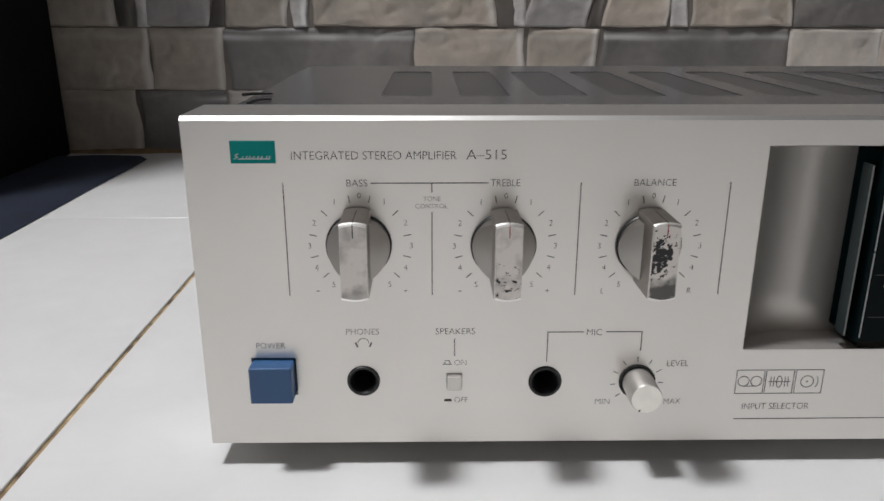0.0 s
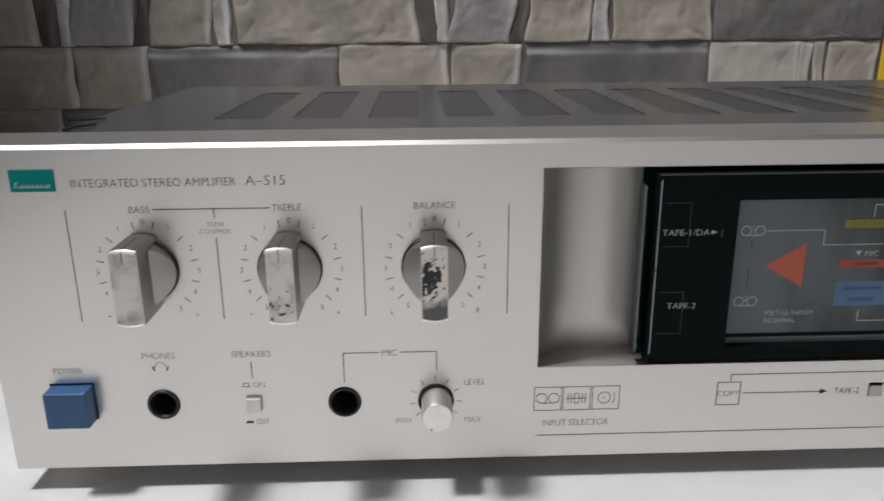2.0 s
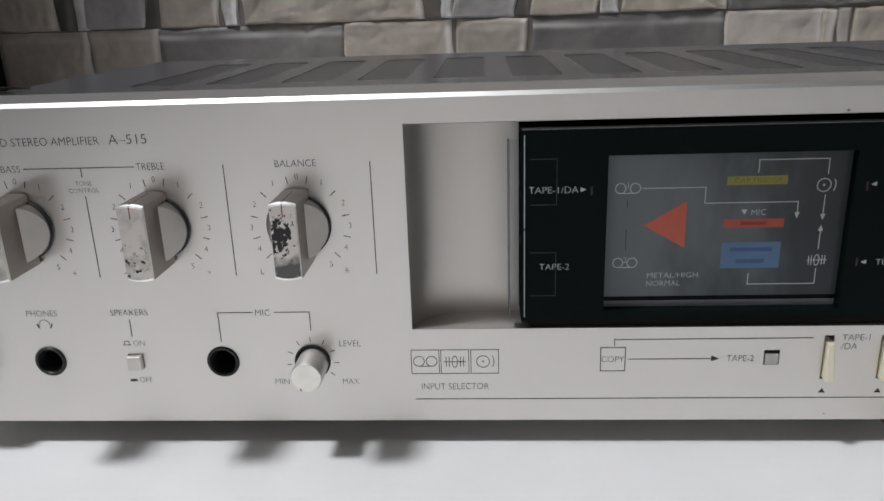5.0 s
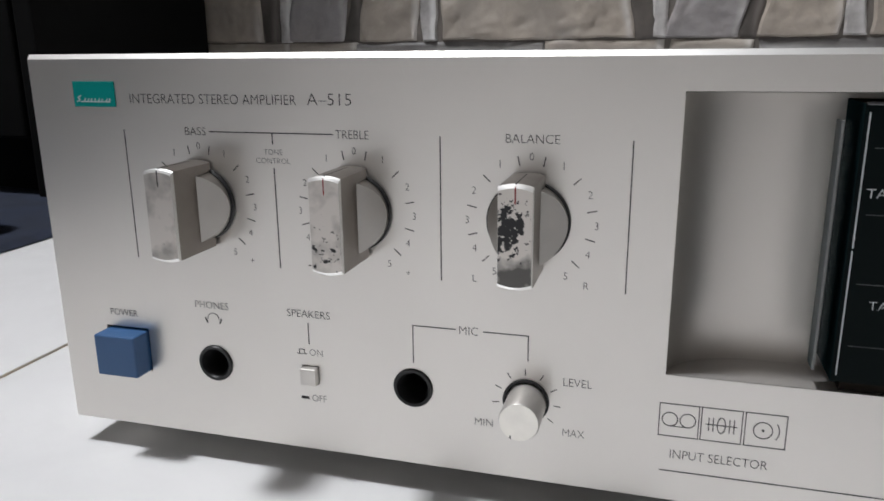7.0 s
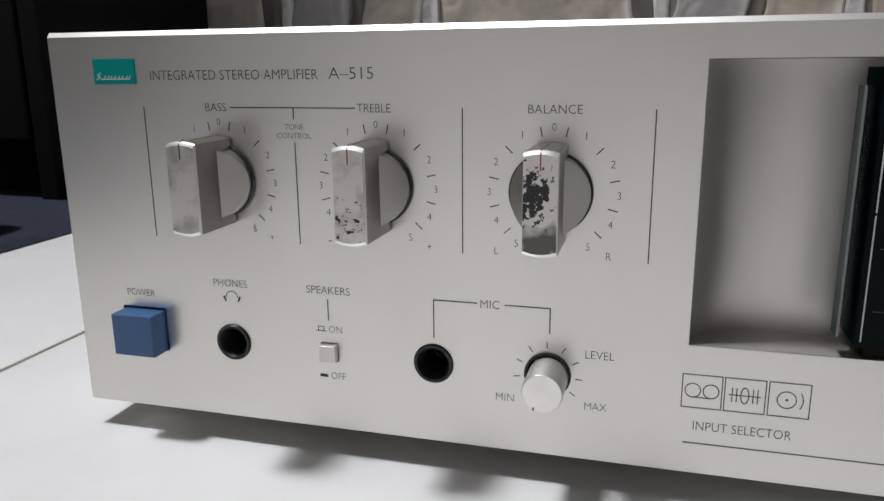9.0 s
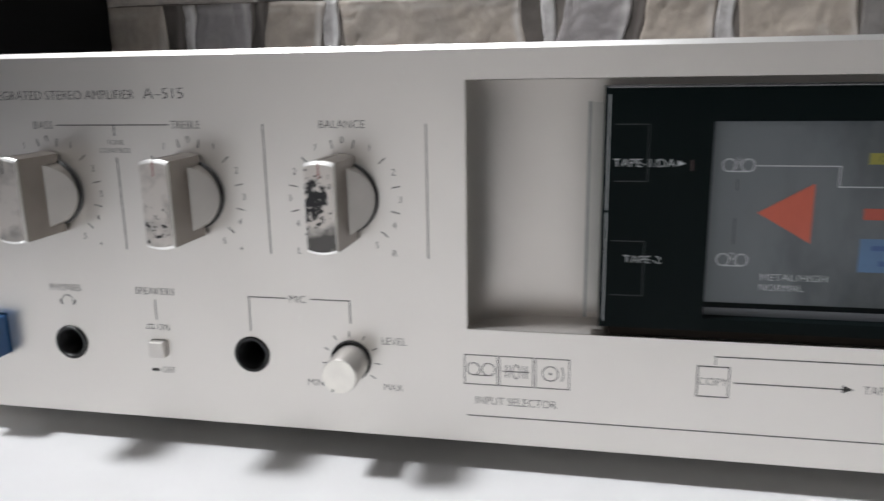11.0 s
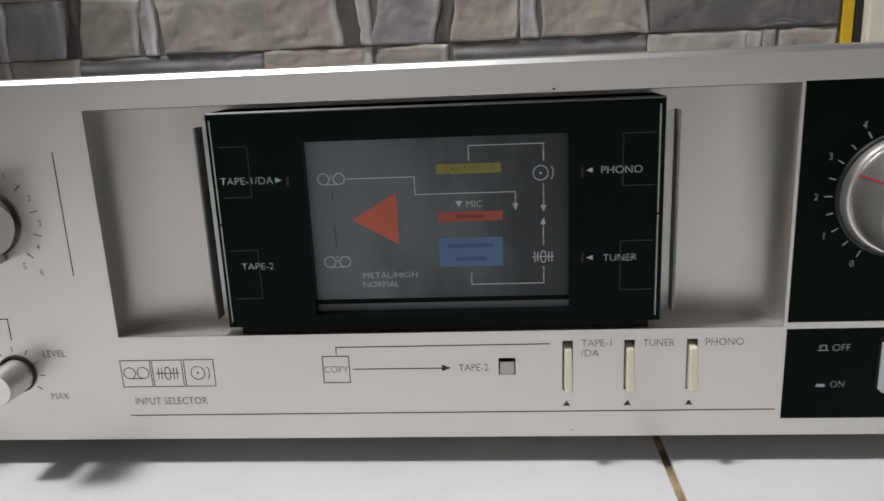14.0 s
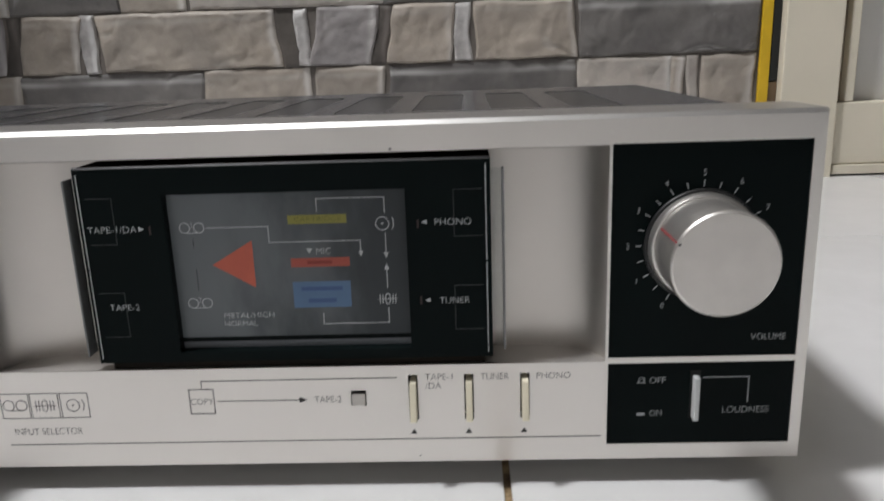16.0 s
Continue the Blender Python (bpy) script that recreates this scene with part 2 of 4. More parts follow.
def worn(name, seed, amount, low, high, middle=None, grain=480):
    """Knob front: silver finish chipped away to black plastic inside a band of heights."""
    m = material(name, (0.62, 0.60, 0.57), 0.38, 0.8)
    n, l = m.node_tree.nodes, m.node_tree.links
    b = n["Principled BSDF"]
    tc = n["Texture Coordinate"]
    mp = n.new("ShaderNodeMapping")
    mp.inputs["Location"].default_value = (seed, seed * 0.37, 0)
    l.new(tc.outputs["Object"], mp.inputs["Vector"])
    tex = n.new("ShaderNodeTexNoise")
    tex.inputs["Scale"].default_value, tex.inputs["Detail"].default_value, tex.inputs["Roughness"].default_value = grain, 5, 0.62
    l.new(mp.outputs["Vector"], tex.inputs["Vector"])
    sep = n.new("ShaderNodeSeparateXYZ")
    l.new(tc.outputs["Object"], sep.inputs["Vector"])
    up = n.new("ShaderNodeMapRange")
    up.interpolation_type = "SMOOTHSTEP"
    up.inputs["From Min"].default_value, up.inputs["From Max"].default_value = low - 0.006, low + 0.001
    l.new(sep.outputs["Z"], up.inputs["Value"])
    down = n.new("ShaderNodeMapRange")
    down.interpolation_type = "SMOOTHSTEP"
    down.inputs["From Min"].default_value, down.inputs["From Max"].default_value = high + 0.007, high - 0.002
    l.new(sep.outputs["Z"], down.inputs["Value"])
    band = n.new("ShaderNodeMath")
    band.operation = "MULTIPLY"
    l.new(up.outputs["Result"], band.inputs[0])
    l.new(down.outputs["Result"], band.inputs[1])
    worn_out = band
    if middle:
        margin = n.new("ShaderNodeMapRange")
        margin.interpolation_type = "SMOOTHSTEP"
        margin.inputs["From Min"].default_value, margin.inputs["From Max"].default_value = middle + 0.0060, middle - 0.0006
        l.new(sep.outputs["X"], margin.inputs["Value"])
        worn_out = n.new("ShaderNodeMath")
        worn_out.operation = "MULTIPLY"
        l.new(band.outputs["Value"], worn_out.inputs[0])
        l.new(margin.outputs["Result"], worn_out.inputs[1])
    add = n.new("ShaderNodeMath")
    add.operation = "MULTIPLY_ADD"
    add.inputs[1].default_value = amount
    l.new(worn_out.outputs["Value"], add.inputs[0])
    l.new(tex.outputs["Fac"], add.inputs[2])
    cut = n.new("ShaderNodeMapRange")
    cut.inputs["From Min"].default_value, cut.inputs["From Max"].default_value = 0.69, 0.71
    l.new(add.outputs["Value"], cut.inputs["Value"])
    smear = n.new("ShaderNodeTexNoise")
    smear.inputs["Scale"].default_value, smear.inputs["Detail"].default_value = 150, 3
    l.new(mp.outputs["Vector"], smear.inputs["Vector"])
    tone = n.new("ShaderNodeMix")
    tone.data_type = "RGBA"
    tone.inputs["A"].default_value, tone.inputs["B"].default_value = (0.66, 0.62, 0.58, 1), (0.13, 0.125, 0.12, 1) if amount > 0.2 else (0.36, 0.34, 0.32, 1)
    grey = n.new("ShaderNodeMapRange")
    grey.inputs["From Min"].default_value, grey.inputs["From Max"].default_value = 0.44, 0.66
    low_grey = n.new("ShaderNodeMath")
    low_grey.operation = "MULTIPLY_ADD"
    low_grey.inputs[1].default_value = -0.36 if amount > 0.2 else 0.0
    l.new(up.outputs["Result"], low_grey.inputs[0])
    l.new(smear.outputs["Fac"], low_grey.inputs[2])
    lift = n.new("ShaderNodeMath")
    lift.operation = "ADD"
    lift.inputs[1].default_value = 0.16 if amount > 0.2 else 0.0
    l.new(low_grey.outputs["Value"], lift.inputs[0])
    l.new(lift.outputs["Value"], grey.inputs["Value"])
    l.new(grey.outputs["Result"], tone.inputs["Factor"])
    mix = n.new("ShaderNodeMix")
    mix.data_type = "RGBA"
    l.new(tone.outputs["Result"], mix.inputs["A"])
    mix.inputs["B"].default_value = (0.010, 0.010, 0.012, 1)
    l.new(cut.outputs["Result"], mix.inputs["Factor"])
    l.new(mix.outputs["Result"], b.inputs["Base Color"])
    inv = n.new("ShaderNodeMath")
    inv.operation = "MULTIPLY_ADD"
    inv.inputs[1].default_value, inv.inputs[2].default_value = -1.0, 1.0
    l.new(cut.outputs["Result"], inv.inputs[0])
    l.new(inv.outputs["Value"], b.inputs["Metallic"])
    return m


# ---- mesh helpers ----
def link(name, bm, mat, parent=None, label="", smooth=False):
    me = bpy.data.meshes.new(name)
    bmesh.ops.recalc_face_normals(bm, faces=bm.faces)
    bm.to_mesh(me)
    bm.free()
    for m in mat if isinstance(mat, (list, tuple)) else [mat]:
        me.materials.append(m)
    if smooth:
        for p in me.polygons:
            p.use_smooth = True
        me.set_sharp_from_angle(angle=radians(38))
    ob = new(name, me)
    if parent is not None:
        ob.parent = parent
        if parent.type == "EMPTY":
            ob.matrix_parent_inverse = Matrix.Translation(-parent.location)
    if label:
        ob["label"] = label
    return ob


part = link


def thing(name, at, label, category, group="", kind=""):
    e = new(name)
    e.empty_display_size = 0.05
    e.location = at
    return tagged(e, label, category, group, kind)


def box(x0, x1, y0, y1, z0, z1, bevel=0.0, bm=None, seg=2):
    """A box with rounded edges, alone or added to bm."""
    b = bmesh.new()
    v = [b.verts.new((x, y, z)) for x in (x0, x1) for y in (y0, y1) for z in (z0, z1)]
    for f in ((0, 1, 3, 2), (4, 6, 7, 5), (0, 4, 5, 1), (2, 3, 7, 6), (0, 2, 6, 4), (1, 5, 7, 3)):
        b.faces.new([v[i] for i in f])
    if bevel:
        bmesh.ops.bevel(b, geom=list(b.edges), offset=bevel, segments=seg, profile=0.5, affect="EDGES")
    if bm is None:
        return b
    me = bpy.data.meshes.new("tmp")
    b.to_mesh(me)
    b.free()
    bm.from_mesh(me)
    bpy.data.meshes.remove(me)
    return bm


def lathe(cx, cz, profile, steps=64, bm=None):
    """Rings about an axis along y: profile is (radius, y) from back to front; radius 0 closes it."""
    b = bm or bmesh.new()
    last = None
    for r, y in profile:
        if r <= 0:
            ring = [b.verts.new((cx, y, cz))]
        else:
            ring = [b.verts.new((cx + r * math.cos(2 * math.pi * i / steps), y, cz + r * math.sin(2 * math.pi * i / steps))) for i in range(steps)]
        if last:
            for i in range(steps):
                j = (i + 1) % steps
                if len(ring) == 1:
                    b.faces.new((last[i], last[j], ring[0]))
                elif len(last) == 1:
                    b.faces.new((last[0], ring[j], ring[i]))
                else:
                    b.faces.new((last[i], last[j], ring[j], ring[i]))
        last = ring
    return b


def circle(cx, cz, r, steps=40):
    return [(cx + r * math.cos(2 * math.pi * i / steps), cz + r * math.sin(2 * math.pi * i / steps)) for i in range(steps)]


def rect(x0, x1, z0, z1):
    return [(x0, z0), (x1, z0), (x1, z1), (x0, z1)]


def plate(outer, holes, front, depth, hole_depth=None):
    """An upright plate whose face lies at y = front, cut by holes (lists of x, z), with walls running back."""
    b = bmesh.new()
    loops = []
    for pts in [outer] + holes:
        vs = [b.verts.new((x, front, z)) for x, z in pts]
        es = [b.edges.new((vs[i], vs[(i + 1) % len(vs)])) for i in range(len(vs))]
        loops.append((vs, es))
    bmesh.ops.triangle_fill(b, use_beauty=True, use_dissolve=False, edges=[e for _, es in loops for e in es], normal=(0, -1, 0))
    for k, (vs, es) in enumerate(loops):
        d = depth if k == 0 or hole_depth is None else hole_depth
        back = [b.verts.new((v.co.x, front + d, v.co.z)) for v in vs]
        for i in range(len(vs)):
            j = (i + 1) % len(vs)
            b.faces.new((vs[i], vs[j], back[j], back[i]))
    return b


def strokes(lines, width, y, thick=0.00006, bm=None):
    """Flat printed strokes: each line is a list of (x, z) joined by thin bars."""
    b = bm or bmesh.new()
    for pts in lines:
        for (xa, za), (xb, zb) in zip(pts, pts[1:]):
            d = Vector((xb - xa, zb - za))
            if d.length < 1e-7:
                continue
            d.normalize()
            nx, nz = -d.y * width / 2, d.x * width / 2
            ex, ez = d.x * width / 2, d.y * width / 2
            quad = [(xa - ex + nx, za - ez + nz), (xb + ex + nx, zb + ez + nz), (xb + ex - nx, zb + ez - nz), (xa - ex - nx, za - ez - nz)]
            lift = thick + (len(b.faces) % 40) * 2e-7
            f = [b.verts.new((x, y - lift, z)) for x, z in quad]
            r = [b.verts.new((x, y, z)) for x, z in quad]
            b.faces.new(f)
            for i in range(4):
                b.faces.new((f[i], f[(i + 1) % 4], r[(i + 1) % 4], r[i]))
    return b


def shape(points, y, thick=0.00006, bm=None):
    """A flat printed or moulded patch with the outline points (x, z)."""
    b = bm or bmesh.new()
    f = [b.verts.new((x, y - thick, z)) for x, z in points]
    r = [b.verts.new((x, y, z)) for x, z in points]
    b.faces.new(f)
    for i in range(len(f)):
        b.faces.new((f[i], f[(i + 1) % len(f)], r[(i + 1) % len(f)], r[i]))
    return b


def ring_pts(cx, cz, rx, rz=None, steps=28, a0=0, a1=360):
    rz = rz or rx
    return [(cx + rx * math.cos(radians(a0 + (a1 - a0) * i / steps)), cz + rz * math.sin(radians(a0 + (a1 - a0) * i / steps))) for i in range(steps + 1)]


def text(words, x0, x1, z0, z1, mat, parent, y=0.0, thin=-0.013, name="printed_text"):
    """Words fitted into a box on an upright face; x1 None keeps the letters' own width, centred on x0."""
    cu = bpy.data.curves.new("tmp_text", "FONT")
    cu.body, cu.size, cu.offset, cu.resolution_u = words, 1.0, thin, 3
    tmp = new("tmp_text", cu)
    bpy.context.view_layer.update()
    me = bpy.data.meshes.new_from_object(tmp.evaluated_get(bpy.context.evaluated_depsgraph_get()))
    bpy.data.objects.remove(tmp)
    bpy.data.curves.remove(cu)
    co = np.empty(len(me.vertices) * 3)
    me.vertices.foreach_get("co", co)
    co = co.reshape(-1, 3)
    lo, hi = co.min(0), co.max(0)
    sz = (z1 - z0) / (hi[1] - lo[1])
    if x1 is None:
        sx, ox = sz * 0.92, x0 - sz * 0.92 * (hi[0] - lo[0]) / 2
    else:
        sx, ox = (x1 - x0) / (hi[0] - lo[0]), x0
    out = np.empty_like(co)
    out[:, 0], out[:, 1], out[:, 2] = ox + (co[:, 0] - lo[0]) * sx, y - 0.00007, z0 + (co[:, 1] - lo[1]) * sz
    me.vertices.foreach_set("co", out.ravel())
    me.materials.clear()
    me.materials.append(mat)
    me.name = name
    ob = new(name, me)
    ob.parent = parent
    if parent.type == "EMPTY":
        ob.matrix_parent_inverse = Matrix.Translation(-parent.location)
    return ob


# ---- the room ----
X0, X1, Y0, YW, ZC = ROOM
STONE_END = 0.621
WALL_T = 0.12
FZ = 0.0026                                     # top of the floor tiles
wall_north = tagged(link("wall_north", box(X0, STONE_END, YW, YW + WALL_T, 0, ZC), WALL), "stone-patterned grey and beige wall behind the amplifier", "wall", kind="structure")
# sides, south wall and ceiling are unseen, added to shape the light
tagged(link("wall_west", box(X0 - WALL_T, X0, Y0, YW + WALL_T, 0, ZC), DIM), "unseen dark brown side wall added to close the room", "wall", kind="structure")
tagged(link("wall_east", box(X1, X1 + WALL_T, Y0, YW + WALL_T, 0, ZC), DIM), "unseen dark brown side wall added to close the room", "wall", kind="structure")
tagged(link("wall_south", box(X0 - WALL_T, X1 + WALL_T, Y0 - WALL_T, Y0, 0, ZC), SOUTH), "unseen dim wall added to close the room", "wall", kind="structure")
tagged(link("wall_north_plain", box(1.45, X1, YW, YW + WALL_T, 0, ZC), PAINT), "plain white painted wall beside the door", "wall", kind="structure")
tagged(link("wall_over_door", box(STONE_END + 0.0005, 1.4495, YW, YW + WALL_T, 2.055, ZC), PAINT), "plain white painted wall over the door", "wall", kind="structure")
tagged(link("ceiling", box(X0 - WALL_T, X1 + WALL_T, Y0 - WALL_T, YW + WALL_T, ZC, ZC + 0.1), CEIL), "unseen dim grey ceiling added to close the room", "ceiling", kind="structure")
# floor: a stained bed of grout with 40 cm glazed tiles on it
floor = tagged(link("floor", box(X0 - WALL_T, X1 + WALL_T, Y0 - WALL_T, YW + WALL_T, -0.05, FZ - 0.0012), GROUT), "white glazed floor tiles with stained brown grout joints", "floor", kind="structure")


def stone(x0, x1, z0, z1, mat, relief=0.006, seed=0, slant=0.0):
    """A smooth-worn stone with an uneven outline, a few creases and highlights painted along its edges, standing proud
    of its joint.
    """
    b = bmesh.new()
    pale = b.verts.layers.float.new("edge_highlight")
    nx, nz = max(8, int((x1 - x0) / 0.0026)), 24
    grid = []
    dice = random.Random(seed)
    chips = []
    if x1 - x0 > 0.05 and mat is not S:
        for k in range(int((x1 - x0) / 0.024)):
            lean = radians(dice.uniform(35, 75))
            chips.append((dice.uniform(x0 + 0.01, x1 - 0.01), dice.uniform(z0 + 0.012, z1 - 0.012), math.cos(lean), math.sin(lean), dice.uniform(0.004, 0.010)))
    for i in range(nx + 1):
        col = []
        for k in range(nz + 1):
            u, w = i / nx * 2 - 1, k / nz * 2 - 1
            u, w = math.copysign(abs(u) ** 0.75, u), math.copysign(abs(w) ** 0.75, w)
            x, z = x0 + (x1 - x0) * (u + 1) / 2 + slant * w, z0 + (z1 - z0) * (w + 1) / 2
            gx, gz = min(x - x0, x1 - x) if slant == 0 else (1 - abs(u)) * (x1 - x0) / 2, min(z - z0, z1 - z)
            e = (1 - min(1, gx / 0.0028)) ** 2, (1 - min(1, gz / (0.0042 if z1 - z < z - z0 else 0.0016))) ** 2
            q = Vector((x * 22 + seed * 7.3, z * 22, seed * 3.1))
            jx = noise.noise(q * 1.1) * 0.0052 + noise.noise(q * 3) * 0.0010
            jz = noise.noise(q + Vector((5, 9, 2))) * 0.0016 + noise.noise(q * 3 + Vector((2, 2, 2))) * 0.0006
            facet = 0.9 * noise.noise(q * 0.6 + Vector((1, 4, 8))) + 0.75 * noise.noise(q * 1.7) + 0.45 * abs(noise.noise(q * 3.3)) + 0.2 * noise.noise(q * 7)
            crease = max(0.0, 1 - abs(noise.noise(q * 0.75 + Vector((7, 1, 3)))) / 0.05) * max(0.0, noise.noise(q * 0.5 + Vector((3, 3, 9))) * 2.2)
            h = max(0.0005, relief * (1 - max(e)) * (0.85 + 0.95 * facet - 0.6 * crease) + 0.0003)
            for px, pz, ca, sa, long in chips:
                along, off = (x - px) * ca + (z - pz) * sa, (z - pz) * ca - (x - px) * sa
                h -= 0.0012 * math.exp(-(along / long) ** 2 - (off / 0.0024) ** 2)
            h = max(0.0005, h)
            v = b.verts.new((x + jx, YW - h, z + jz))
            # strength of the painted highlight: right side, upper edge and creases
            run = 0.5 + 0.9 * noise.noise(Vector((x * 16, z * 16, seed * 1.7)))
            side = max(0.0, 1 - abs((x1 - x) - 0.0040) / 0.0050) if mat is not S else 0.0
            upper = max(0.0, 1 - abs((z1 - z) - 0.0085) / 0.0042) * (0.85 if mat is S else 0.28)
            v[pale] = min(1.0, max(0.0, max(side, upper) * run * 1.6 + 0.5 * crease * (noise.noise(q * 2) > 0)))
            col.append(v)
        grid.append(col)
    for i in range(nx):
        for k in range(nz):
            b.faces.new((grid[i][k], grid[i + 1][k], grid[i + 1][k + 1], grid[i][k + 1]))
    rim = [grid[i][0] for i in range(nx + 1)] + [grid[nx][k] for k in range(1, nz + 1)] + [grid[i][nz] for i in range(nx - 1, -1, -1)] + [grid[0][k] for k in range(nz - 1, 0, -1)]
    back = [b.verts.new((v.co.x, YW + 0.001, v.co.z)) for v in rim]
    for i in range(len(rim)):
        j = (i + 1) % len(rim)
        b.faces.new((rim[i], rim[j], back[j], back[i]))
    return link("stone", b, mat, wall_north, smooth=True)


W, S, L, H, D, P = STONE_WARM, STONE_SLATE, STONE_LILAC, STONE_LIGHT, STONE_DARK, STONE_GLINT
# one sheet of the stone facing repeats every 0.381 m; (from, to, stone, slant) along each course
COURSE = {
    0: [(0.0, 0.095, W, 0), (0.097, 0.186, S, 0), (0.188, 0.303, H, 0), (0.305, 0.379, W, 0)],
    1: [(0.001, 0.112, W, 0), (0.113, 0.187, W, 0), (0.189, 0.380, S, 0)],
    2: [(-0.103, 0.080, W, -0.002), (0.081, 0.099, D, -0.003), (0.100, 0.114, P, 0), (0.115, 0.178, L, 0.003), (0.179, 0.194, D, 0.004), (0.194, 0.257, W, 0.004), (0.258, 0.276, P, 0)],
    3: [(-0.008, 0.188, H, 0), (0.190, 0.302, S, 0), (0.304, 0.372, W, 0)],
    4: [(0.0, 0.163, S, 0), (0.165, 0.252, W, 0), (0.254, 0.380, L, 0)],
    5: [(-0.103, 0.083, W, 0), (0.085, 0.233, L, 0), (0.235, 0.275, H, 0)],
    6: [(0.0, 0.193, W, 0), (0.195, 0.380, S, 0)],
}
LEVEL = [(0.001, 0.0665), (0.0675, 0.1285), (0.1300, 0.1870), (0.188, 0.250), (0.251, 0.314), (0.315, 0.374), (0.375, 0.44)]
n_stone = 0
for sheet in range(-3, 1):
    seam = 0.058 + 0.381 * sheet
    for c, (za, zb) in enumerate(LEVEL):
        for a, b_, mat, sl in COURSE[c]:
            n_stone += 1
            if seam + b_ > -0.95:
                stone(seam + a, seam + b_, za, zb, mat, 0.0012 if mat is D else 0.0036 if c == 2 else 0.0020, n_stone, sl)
for c, (za, zb) in enumerate(LEVEL):
    cells = {1: [(0.0, 0.094, H), (0.095, 0.108, W), (0.110, 0.122, H), (0.124, 0.179, W)], 2: [(0.001, 0.180, S)], 3: [(0.0, 0.1, W), (0.105, 0.18, L)]}.get(c, [(0.0, 0.083, W), (0.085, 0.18, S)])
    for a, b_, mat in cells:
        n_stone += 1
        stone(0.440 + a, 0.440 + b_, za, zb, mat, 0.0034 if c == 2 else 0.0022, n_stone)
for c in (2, 5):
    n_stone += 1
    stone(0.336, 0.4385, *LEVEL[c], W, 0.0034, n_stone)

b = bmesh.new()
rows = []
for i in range(121):
    x = -0.42 + 1.04 * i / 120
    w = 0.010 + 0.006 * noise.noise(Vector((x * 18, 2, 5))) + 0.003 * noise.noise(Vector((x * 70, 2, 5)))
    rows.append([b.verts.new((x, YW - w, FZ + 0.0003)), b.verts.new((x, YW - w * 0.55, FZ + 0.0020)), b.verts.new((x, YW + 0.001, FZ + 0.0055))])
for a, c in zip(rows, rows[1:]):
    b.faces.new((a[0], c[0], c[1], a[1])), b.faces.new((a[1], c[1], c[2], a[2]))
link("foot_joint", b, BROWN, wall_north, "dirty brown mortar along the foot of the wall", True)

# ---- the cream door at the end of the stone wall ----
door = tagged(link("door_1", box(0.7165, 1.42, YW + 0.012, YW + 0.045, 0.022, 2.03, 0.001), DOOR_WHITE), "cream painted panel door with white panels", "door", kind="structure")
link("bottom_rail", box(0.6990, 1.42, YW - 0.008, YW + 0.011, 0.0145, 0.0770, 0.0015), CREAM_PAINT, door, "cream painted bottom rail")
link("stile", box(0.7068, 0.7160, YW - 0.007, YW + 0.040, 0.0775, 2.03, 0.0015), CREAM_PAINT, door)
link("bottom_rail_lip", box(0.6990, 1.42, YW - 0.011, YW + 0.011, 0.0045, 0.0140, 0.001), CREAM_PAINT, door)
link("brown_strip", box(0.6972, 0.7066, YW + 0.004, YW + 0.030, 0.0775, 2.03), GROOVE, door, "brown groove beside the door frame")
tagged(link("door_frame", box(0.6405, 0.6970, YW - 0.014, YW + 0.08, 0.0, 2.05, 0.0015), CREAM_PAINT), "cream painted upright door frame", "door frame", kind="structure")
# black strip put in for the shade of the gap under the door
tagged(link("threshold", box(0.6975, 1.45, YW + 0.002, YW + 0.10, 0.0, 0.0043, 0.0005), RUBBER), "black strip standing for the shaded gap under the cream door", "threshold", kind="structure")
tagged(link("edge_strip", box(0.6212, 0.6316, YW - 0.0035, YW + 0.06, 0.0, 1.95, 0.001), YELLOW), "upright yellow plastic edging strip on the wall", "edging strip", kind="structure")
tagged(link("rubber_strip", box(0.6319, 0.6402, YW - 0.0025, YW + 0.06, 0.100, 1.95, 0.001), RUBBER), "black rubber strip beside the yellow edging", "rubber strip", kind="structure")
link("strip_foot", box(0.6319, 0.6402, YW - 0.002, YW + 0.06, 0.0, 0.099), BROWN, door)

# ---- things in the dark corner ----
cabinet = thing("cabinet", (-0.725, 0.44, FZ), "tall black cabinet standing in the dark corner", "cabinet")
part("side_panel", box(-0.318, -0.300, 0.322, 0.562, FZ, 1.6, 0.002), DARK_WOOD, cabinet)
part("side_panel", box(-1.150, -1.132, 0.322, 0.562, FZ, 1.6, 0.002), DARK_WOOD, cabinet)
part("body", box(-1.1315, -0.3185, 0.342, 0.562, 0.05, 1.58), DARK_WOOD, cabinet)
part("cabinet_door", box(-1.130, -0.727, 0.320, 0.3415, 0.055, 1.575, 0.002), DARK_WOOD, cabinet)
part("cabinet_door", box(-0.723, -0.320, 0.320, 0.3415, 0.055, 1.575, 0.002), DARK_WOOD, cabinet)
part("plinth", box(-1.1315, -0.3185, 0.352, 0.562, FZ, 0.0495), DARK_WOOD, cabinet)
part("top", box(-1.155, -0.298, 0.316, 0.562, 1.6005, 1.62, 0.002), DARK_WOOD, cabinet)


